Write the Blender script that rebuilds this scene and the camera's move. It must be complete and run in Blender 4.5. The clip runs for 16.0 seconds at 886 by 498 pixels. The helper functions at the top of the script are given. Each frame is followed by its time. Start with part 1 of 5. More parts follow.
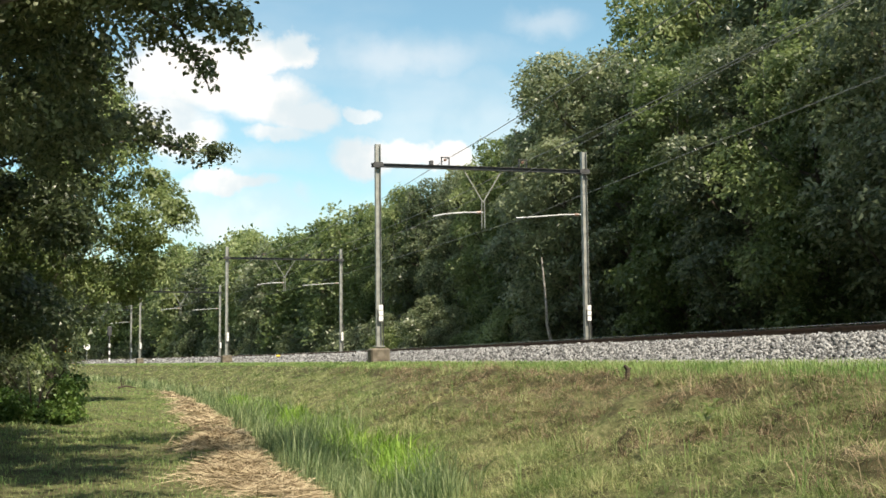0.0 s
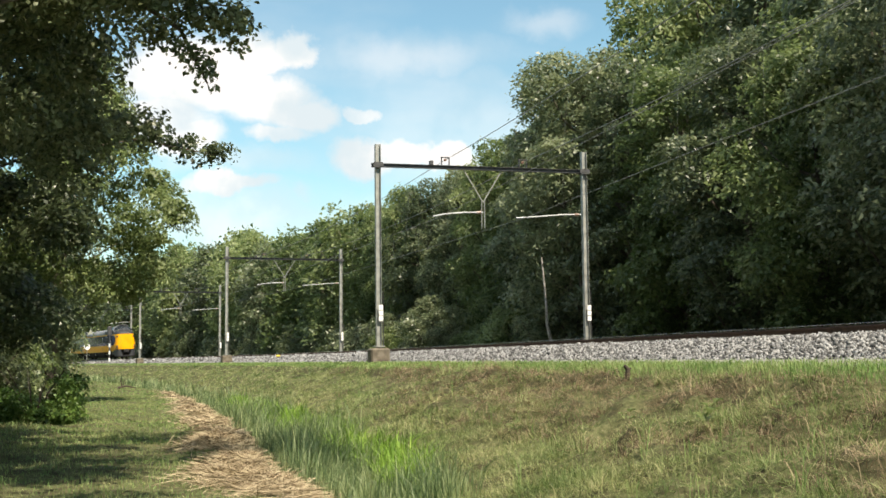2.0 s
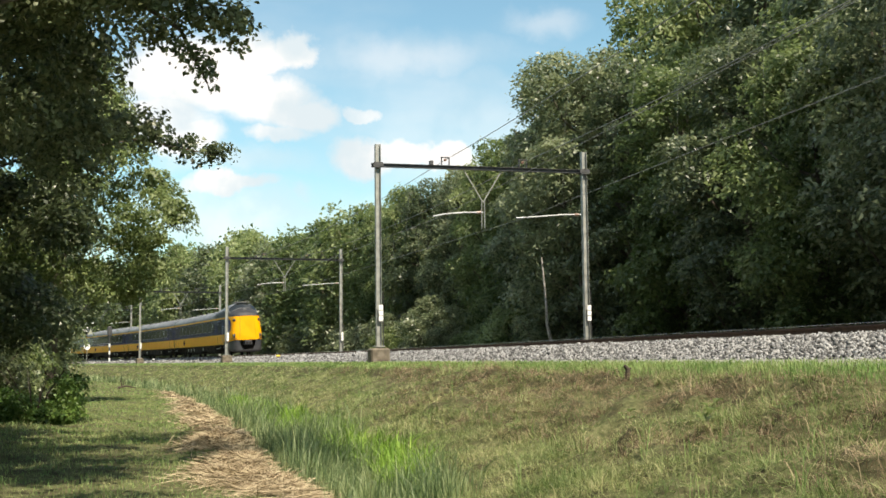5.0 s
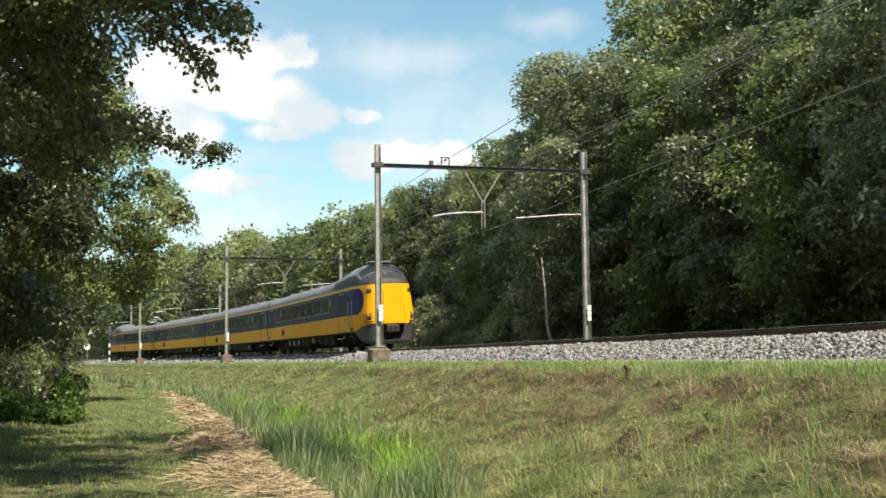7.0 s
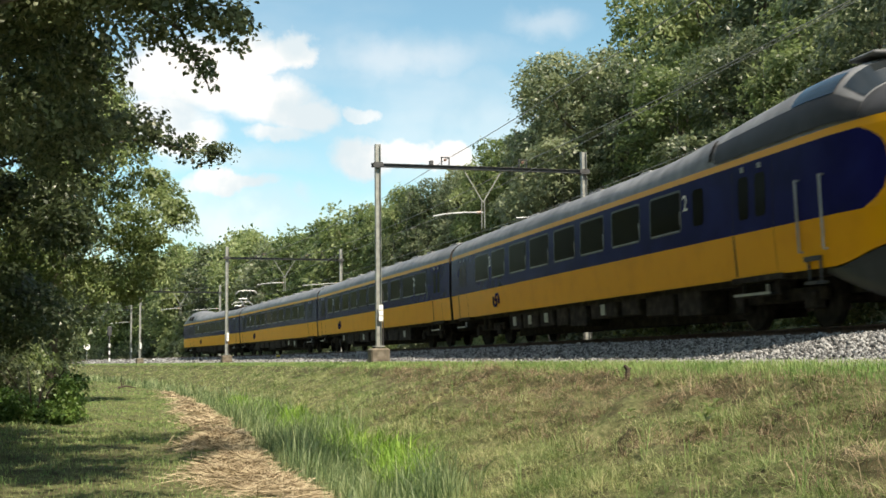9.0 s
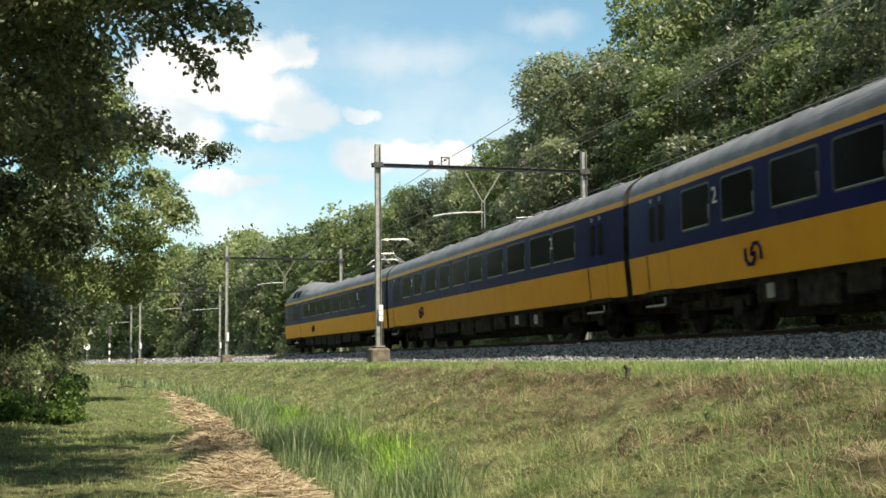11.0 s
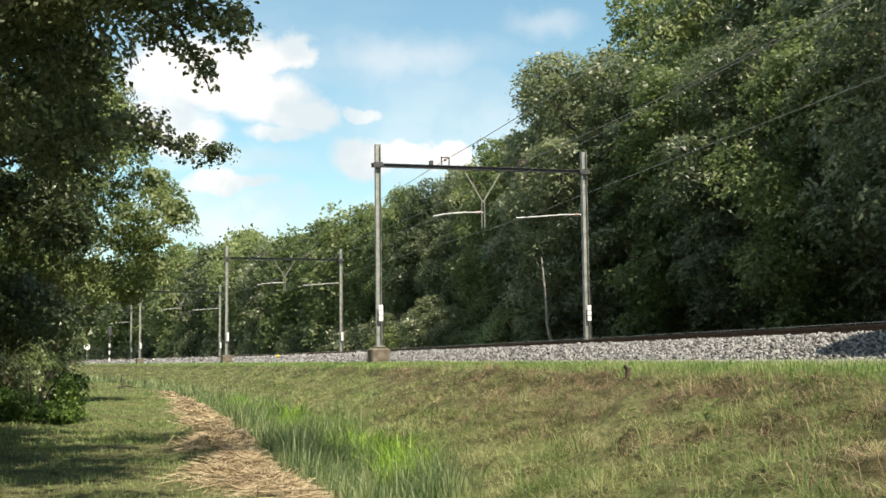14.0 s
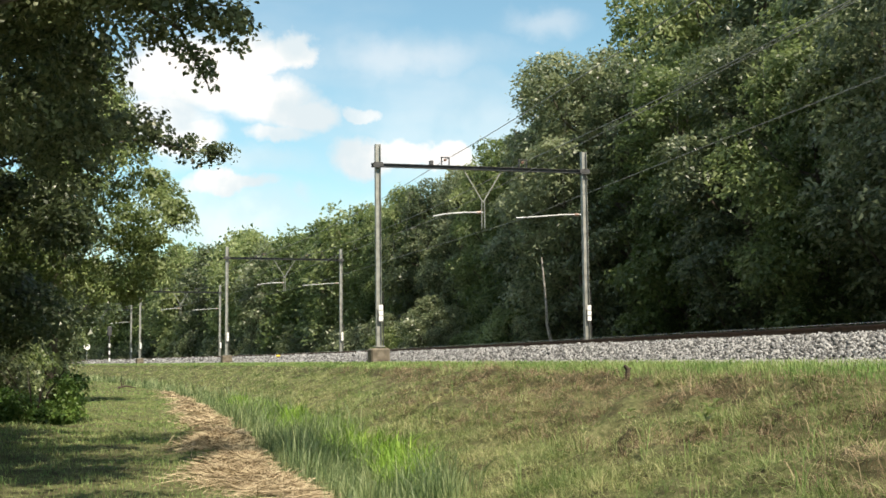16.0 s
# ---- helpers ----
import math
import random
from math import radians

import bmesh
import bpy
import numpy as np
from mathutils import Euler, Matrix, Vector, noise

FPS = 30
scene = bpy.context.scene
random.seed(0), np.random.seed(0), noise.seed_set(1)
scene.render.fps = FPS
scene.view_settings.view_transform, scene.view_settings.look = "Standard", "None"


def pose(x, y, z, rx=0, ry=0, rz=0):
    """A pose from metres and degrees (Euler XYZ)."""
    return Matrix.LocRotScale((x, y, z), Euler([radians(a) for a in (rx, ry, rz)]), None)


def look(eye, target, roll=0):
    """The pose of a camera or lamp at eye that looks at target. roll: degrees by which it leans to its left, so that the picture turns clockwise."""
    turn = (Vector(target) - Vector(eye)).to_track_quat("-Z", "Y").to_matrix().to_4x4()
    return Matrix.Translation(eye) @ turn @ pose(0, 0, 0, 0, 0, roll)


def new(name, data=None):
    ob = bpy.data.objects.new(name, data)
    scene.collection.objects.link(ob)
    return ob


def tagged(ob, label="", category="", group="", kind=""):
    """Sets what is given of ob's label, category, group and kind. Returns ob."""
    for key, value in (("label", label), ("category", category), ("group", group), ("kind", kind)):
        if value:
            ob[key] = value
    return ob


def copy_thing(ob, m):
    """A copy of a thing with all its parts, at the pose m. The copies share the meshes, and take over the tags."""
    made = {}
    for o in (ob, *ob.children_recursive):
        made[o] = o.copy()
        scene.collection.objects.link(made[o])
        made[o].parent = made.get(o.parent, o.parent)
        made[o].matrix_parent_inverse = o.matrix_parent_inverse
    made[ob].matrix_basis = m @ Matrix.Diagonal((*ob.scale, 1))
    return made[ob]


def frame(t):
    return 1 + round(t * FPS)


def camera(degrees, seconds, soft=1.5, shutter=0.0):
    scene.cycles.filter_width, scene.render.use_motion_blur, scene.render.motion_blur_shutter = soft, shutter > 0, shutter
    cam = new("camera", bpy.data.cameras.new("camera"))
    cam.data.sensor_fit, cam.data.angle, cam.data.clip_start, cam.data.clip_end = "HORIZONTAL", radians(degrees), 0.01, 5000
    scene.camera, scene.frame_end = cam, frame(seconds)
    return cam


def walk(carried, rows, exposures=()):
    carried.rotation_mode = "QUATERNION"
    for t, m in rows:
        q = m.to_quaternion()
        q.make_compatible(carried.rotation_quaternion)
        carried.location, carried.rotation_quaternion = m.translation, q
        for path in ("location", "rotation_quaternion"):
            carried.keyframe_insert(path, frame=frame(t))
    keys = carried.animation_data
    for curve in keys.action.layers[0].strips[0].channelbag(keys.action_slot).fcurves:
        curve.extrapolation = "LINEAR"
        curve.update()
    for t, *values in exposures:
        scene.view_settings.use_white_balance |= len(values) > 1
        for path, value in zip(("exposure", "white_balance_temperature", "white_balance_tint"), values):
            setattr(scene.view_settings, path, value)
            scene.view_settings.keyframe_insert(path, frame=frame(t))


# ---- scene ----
# One fixed camera beside a double-track railway curve; a four-car electric train runs past.
EYE = 1.6
cam = camera(40.04, 16.0, soft=1.6, shutter=0.16)
CAM_POSE = Matrix.Translation((0, 0, EYE)) @ pose(0, 0, 0, 90 + 5.193, 0, 0) @ pose(0, 0, 0, 0, 0, -0.612)
walk(cam, [(0.0, CAM_POSE), (16.0, CAM_POSE)], exposures=[(0.0, 0.72, 7000, 12), (16.0, 0.72, 7000, 12)])

# ---- light ----
SUN_DIR = Vector((0.60, -0.80, 1.40)).normalized()
sun = new("sun", bpy.data.lights.new("sun", "SUN"))
sun.data.energy, sun.data.angle, sun.data.color = 5.0, radians(0.53), (1.0, 0.93, 0.80)
sun.matrix_world = look((0, 0, 60), Vector((0, 0, 60)) - SUN_DIR)


def make_world():
    w = bpy.data.worlds.new("sky")
    w.use_nodes = True
    nt = w.node_tree
    nd, ln = nt.nodes, nt.links
    bg = nd["Background"]
    sky = nd.new("ShaderNodeTexSky")
    sky.sky_type, sky.sun_disc = "NISHITA", False
    sky.sun_elevation = math.asin(SUN_DIR.z)
    sky.sun_rotation = math.atan2(SUN_DIR.x, SUN_DIR.y)
    sky.air_density, sky.dust_density, sky.ozone_density = 1.0, 0.6, 1.3
    bg.inputs["Strength"].default_value = SKY
    tc = nd.new("ShaderNodeTexCoord")

    def vec(op, a, b=None):
        n = nd.new("ShaderNodeVectorMath")
        n.operation = op
        for i, v in enumerate((a, b)):
            if v is None:
                continue
            if isinstance(v, tuple):
                n.inputs[i].default_value = v
            else:
                ln.new(v, n.inputs[i])
        return n

    def mth(op, a, b=0.0, c=0.0):
        n = nd.new("ShaderNodeMath")
        n.operation = op
        for i, v in enumerate((a, b, c)):
            if isinstance(v, (int, float)):
                n.inputs[i].default_value = v
            else:
                ln.new(v, n.inputs[i])
        return n.outputs[0]

    def ramp(v, lo, hi):
        n = nd.new("ShaderNodeMapRange")
        n.interpolation_type = "SMOOTHSTEP"
        ln.new(v, n.inputs["Value"])
        n.inputs["From Min"].default_value, n.inputs["From Max"].default_value = lo, hi
        return n.outputs["Result"]

    # cloud layer: noise over the sky vault, flattened, with a few cumulus banks
    warp = nd.new("ShaderNodeTexNoise")
    warp.inputs["Scale"].default_value, warp.inputs["Detail"].default_value = 17.0, 8.0
    warp.inputs["Roughness"].default_value = 0.6
    ln.new(tc.outputs["Generated"], warp.inputs["Vector"])
    off = vec("SUBTRACT", warp.outputs["Color"], (0.5, 0.5, 0.5))
    off = vec("MULTIPLY", off.outputs[0], (0.055, 0.055, 0.048))
    d = vec("ADD", tc.outputs["Generated"], off.outputs[0])
    total = None
    for az, el, ra, re, w_ in CLOUDS:
        c = (math.sin(az) * math.cos(el), math.cos(az) * math.cos(el), math.sin(el))
        rel = vec("SUBTRACT", d.outputs[0], c)
        sc = vec("MULTIPLY", rel.outputs[0], (1 / ra, 1 / ra, 1 / re))
        ln_ = vec("LENGTH", sc.outputs[0])
        blob = mth("MULTIPLY", ramp(ln_.outputs["Value"], 1.22 if w_ > 0.7 else 1.4, 0.58 if w_ > 0.7 else 0.1), w_)
        total = blob if total is None else mth("MAXIMUM", total, blob)
    wide = nd.new("ShaderNodeTexNoise")
    wide.inputs["Scale"].default_value, wide.inputs["Detail"].default_value = 3.2, 8.0
    ln.new(vec("MULTIPLY", tc.outputs["Generated"], (1.0, 1.0, 2.6)).outputs[0], wide.inputs["Vector"])
    thin = mth("MULTIPLY", ramp(wide.outputs["Fac"], 0.45, 0.72), 0.36)
    total = mth("MAXIMUM", total, thin)
    shade = nd.new("ShaderNodeTexNoise")
    shade.inputs["Scale"].default_value, shade.inputs["Detail"].default_value = 14.0, 5.0
    ln.new(tc.outputs["Generated"], shade.inputs["Vector"])
    tone = nd.new("ShaderNodeMix")
    tone.data_type = "RGBA"
    tone.inputs["A"].default_value = (CLOUD * 0.66, CLOUD * 0.78, CLOUD * 0.86, 1)
    tone.inputs["B"].default_value = (CLOUD, CLOUD, CLOUD, 1)
    ln.new(ramp(shade.outputs["Fac"], 0.37, 0.60), tone.inputs["Factor"])
    tint = nd.new("ShaderNodeMix")
    tint.data_type, tint.blend_type = "RGBA", "MULTIPLY"
    tint.inputs["Factor"].default_value = 1.0
    ln.new(sky.outputs["Color"], tint.inputs["A"])
    tint.inputs["B"].default_value = SKY_TINT
    mix = nd.new("ShaderNodeMix")
    mix.data_type = "RGBA"
    ln.new(total, mix.inputs["Factor"])
    ln.new(tint.outputs["Result"], mix.inputs["A"])
    ln.new(tone.outputs["Result"], mix.inputs["B"])
    ln.new(mix.outputs["Result"], bg.inputs["Color"])
    scene.world = w


SKY, CLOUD, SKY_TINT = 0.100, 6.9, (0.91, 1.17, 1.07, 1)
# cumulus banks: azimuth (right of north), elevation, half width, half height, weight
CLOUDS = [(-0.1971, 0.2306, 0.0697, 0.0325, 1), (-0.146, 0.2166, 0.0418, 0.0256, 1), (-0.1134, 0.2004, 0.0302, 0.0177, 1), (-0.2297, 0.1957, 0.0418, 0.0209, 0.9),
          (-0.1181, 0.2538, 0.0177, 0.0149, 1), (-0.1437, 0.2515, 0.0209, 0.0186, 1), (-0.1367, 0.1841, 0.0279, 0.0093, 0.9), (-0.0693, 0.2027, 0.0167, 0.007, 0.8),
          (-0.06, 0.1678, 0.0391, 0.0186, 1), (-0.0321, 0.1702, 0.0279, 0.0158, 1), (0.0005, 0.1646, 0.0232, 0.0121, 1), (-0.1739, 0.1409, 0.0372, 0.0093, 0.95),
          (-0.2111, 0.1795, 0.0325, 0.0186, 0.9), (-0.1692, 0.1609, 0.0697, 0.0139, 0.45), (-0.1599, 0.1167, 0.1209, 0.0279, 0.55), (-0.1134, 0.1353, 0.0139, 0.0093, 0.5),
          (-0.0391, 0.2492, 0.093, 0.0209, 0.42), (0.0865, 0.2724, 0.0349, 0.013, 0.3), (0.0167, 0.2259, 0.0744, 0.0139, 0.25), (-0.45, 0.3, 0.12, 0.06, 0.9),
          (0.5, 0.34, 0.14, 0.07, 0.9),
          # eight banks out of view, added to brighten and whiten the shade
          (-1.0, 0.5, 0.30, 0.16, 0.95), (1.15, 0.45, 0.28, 0.15, 0.95), (-1.75, 0.8, 0.30, 0.20, 0.95), (-2.5, 0.4, 0.32, 0.15, 0.95),
          (-0.5, 0.95, 0.28, 0.18, 0.95), (0.75, 1.05, 0.26, 0.18, 0.95), (2.0, 0.4, 0.30, 0.15, 0.95), (3.0, 0.75, 0.26, 0.18, 0.95)]
make_world()


# ---- the line of the railway ----
# s runs along the near mast line away from the camera, off to the far side of it.
def heading(s):
    e = max(-90.0, min(200.0, s))
    return radians(15.446) + 0.0017616 * s - 9.66e-7 * e * e


S_LO, S_HI, S_STEP = -330.0, 420.0, 1.0
_line = {0: (-2.559, 47.776)}
for _dir, _n in ((1, int(S_HI)), (-1, int(-S_LO))):
    _x, _y = _line[0]
    for _i in range(_n):
        _h = heading(_dir * (_i + 0.5))
        _x, _y = _x - math.sin(_h) * _dir, _y + math.cos(_h) * _dir
        _line[_dir * (_i + 1)] = (_x, _y)


def at(s, off, z=0.0):
    i = max(int(S_LO), min(int(S_HI) - 1, math.floor(s)))
    f = s - i
    (xa, ya), (xb, yb) = _line[i], _line[i + 1]
    h = heading(s)
    return Vector((xa + (xb - xa) * f + off * math.cos(h), ya + (yb - ya) * f + off * math.sin(h), z))


_LX = np.array([_line[i][0] for i in range(int(S_LO), int(S_HI) + 1)])
_LY = np.array([_line[i][1] for i in range(int(S_LO), int(S_HI) + 1)])
_LH = np.array([heading(i) for i in range(int(S_LO), int(S_HI) + 1)])
_LS = np.arange(int(S_LO), int(S_HI) + 1, dtype=float)


def at_np(s, off):
    h = np.interp(s, _LS, _LH)
    return np.interp(s, _LS, _LX) + off * np.cos(h), np.interp(s, _LS, _LY) + off * np.sin(h)


RAIL = EYE + 0.518          # rail top, mean
CANT = 2.15                 # degrees
NEAR, FAR = 3.05, 6.60      # track centres
_PO = np.array([-60, -30, -14, -12, -9, -8, -7.3, -6.5, -5.8, -4.8, -4.0, -2.9, -1.75, -1.35, -0.9, 0.2, 9.6, 12, 14, 40, 60])
_PZ = np.array([-0.6, 0.0, 0.1, 0.02, 0.0, 0.02, 0.0, -0.25, -0.30, 0.0, 0.28, 0.70, 1.06, 1.34, 1.42, 1.48, 1.50, 1.0, 0.9, 0.9, -0.6])


def ground_z(off):
    return np.interp(off, _PO, _PZ)


def ground_h(x, y, off):
    """Ground height with the hummocks of the bank and the slight unevenness of the path."""
    fine = np.sin(x * 1.9 + 1.3 * np.sin(y * 0.9)) * np.sin(y * 1.6 + x * 0.7) * 0.03 + np.sin(x * 4.3 + y * 2.1) * 0.012
    lump = np.sin(x * 3.1 + 1.7 * np.sin(y * 1.3)) * np.sin(y * 2.3 + 1.1 * np.sin(x * 1.7)) + 0.6 * np.sin(x * 6.1 + y * 4.7) * np.sin(y * 5.3 - x * 2.9)
    bank = np.clip((off + 5.2) / 0.8, 0, 1) * np.clip((-1.15 - off) / 0.5, 0, 1)
    near = np.clip((off + 14) / 2, 0, 1) * np.clip((-0.9 - off) / 0.3, 0, 1)
    upper = np.clip((off + 3.9) / 0.8, 0, 1) * np.clip((34 - y) / 12, 0, 1)
    return ground_z(off) + fine * near + lump * (0.08 + 0.08 * upper) * bank


# ---- materials ----
def material(name, stops, scale=6.0, rough=0.8, metal=0.0, bump=0.0, bump_scale=40.0, island=0.0, obj=0.0, spec=0.5,
             translucent=0.0, big=0.0, big_color=(0.3, 0.25, 0.15), big_scale=0.4, hue=0.0, detail=6.0, emit=None, coat=0.0):
    m = bpy.data.materials.new(name)
    m.use_nodes = True
    nd, ln = m.node_tree.nodes, m.node_tree.links
    p = nd["Principled BSDF"]
    p.inputs["Roughness"].default_value, p.inputs["Metallic"].default_value = rough, metal
    p.inputs["Specular IOR Level"].default_value = spec
    p.inputs["Coat Weight"].default_value = coat
    tc = nd.new("ShaderNodeTexCoord")
    no = nd.new("ShaderNodeTexNoise")
    no.inputs["Scale"].default_value, no.inputs["Detail"].default_value = scale, detail
    ln.new(tc.outputs["Object"], no.inputs["Vector"])
    fac = no.outputs["Fac"]

    def mth(op, a, b):
        n = nd.new("ShaderNodeMath")
        n.operation = op
        for i, v in enumerate((a, b)):
            if isinstance(v, (int, float)):
                n.inputs[i].default_value = v
            else:
                ln.new(v, n.inputs[i])
        return n.outputs[0]

    if island or obj:
        if island:
            g = nd.new("ShaderNodeNewGeometry")
            r = mth("SUBTRACT", g.outputs["Random Per Island"], 0.5)
            fac = mth("ADD", fac, mth("MULTIPLY", r, island))
        if obj:
            o = nd.new("ShaderNodeObjectInfo")
            r = mth("SUBTRACT", o.outputs["Random"], 0.5)
            fac = mth("ADD", fac, mth("MULTIPLY", r, obj))
    cr = nd.new("ShaderNodeValToRGB")
    el = cr.color_ramp.elements
    n = len(stops)
    el[0].position, el[0].color = 0.28, (*stops[0], 1)
    el[1].position, el[1].color = 0.72, (*stops[-1], 1)
    for i in range(1, n - 1):
        e = el.new(0.28 + 0.44 * i / (n - 1))
        e.color = (*stops[i], 1)
    ln.new(fac, cr.inputs["Fac"])
    col = cr.outputs["Color"]
    if big:
        nb = nd.new("ShaderNodeTexNoise")
        nb.inputs["Scale"].default_value, nb.inputs["Detail"].default_value = big_scale, 5.0
        ln.new(tc.outputs["Object"], nb.inputs["Vector"])
        mr = nd.new("ShaderNodeMapRange")
        mr.interpolation_type = "SMOOTHSTEP"
        mr.inputs["From Min"].default_value, mr.inputs["From Max"].default_value = 0.45, 0.62
        mr.inputs["To Max"].default_value = big
        ln.new(nb.outputs["Fac"], mr.inputs["Value"])
        mx = nd.new("ShaderNodeMix")
        mx.data_type = "RGBA"
        ln.new(mr.outputs["Result"], mx.inputs["Factor"])
        ln.new(col, mx.inputs["A"])
        mx.inputs["B"].default_value = (*big_color, 1)
        col = mx.outputs["Result"]
    ln.new(col, p.inputs["Base Color"])
    if bump:
        nz = nd.new("ShaderNodeTexNoise")
        nz.inputs["Scale"].default_value, nz.inputs["Detail"].default_value = bump_scale, 4.0
        ln.new(tc.outputs["Object"], nz.inputs["Vector"])
        b = nd.new("ShaderNodeBump")
        b.inputs["Strength"].default_value, b.inputs["Distance"].default_value = bump, 0.02
        ln.new(nz.outputs["Fac"], b.inputs["Height"])
        ln.new(b.outputs["Normal"], p.inputs["Normal"])
    if translucent:
        t = nd.new("ShaderNodeBsdfTranslucent")
        hs = nd.new("ShaderNodeHueSaturation")
        hs.inputs["Saturation"].default_value, hs.inputs["Value"].default_value = 1.0, 1.4
        ln.new(col, hs.inputs["Color"])
        ln.new(hs.outputs["Color"], t.inputs["Color"])
        ms = nd.new("ShaderNodeMixShader")
        ms.inputs["Fac"].default_value = translucent
        ln.new(p.outputs[0], ms.inputs[1])
        ln.new(t.outputs[0], ms.inputs[2])
        ln.new(ms.outputs[0], nd["Material Output"].inputs["Surface"])
    if emit:
        p.inputs["Emission Color"].default_value, p.inputs["Emission Strength"].default_value = (*emit[0], 1), emit[1]
    return m


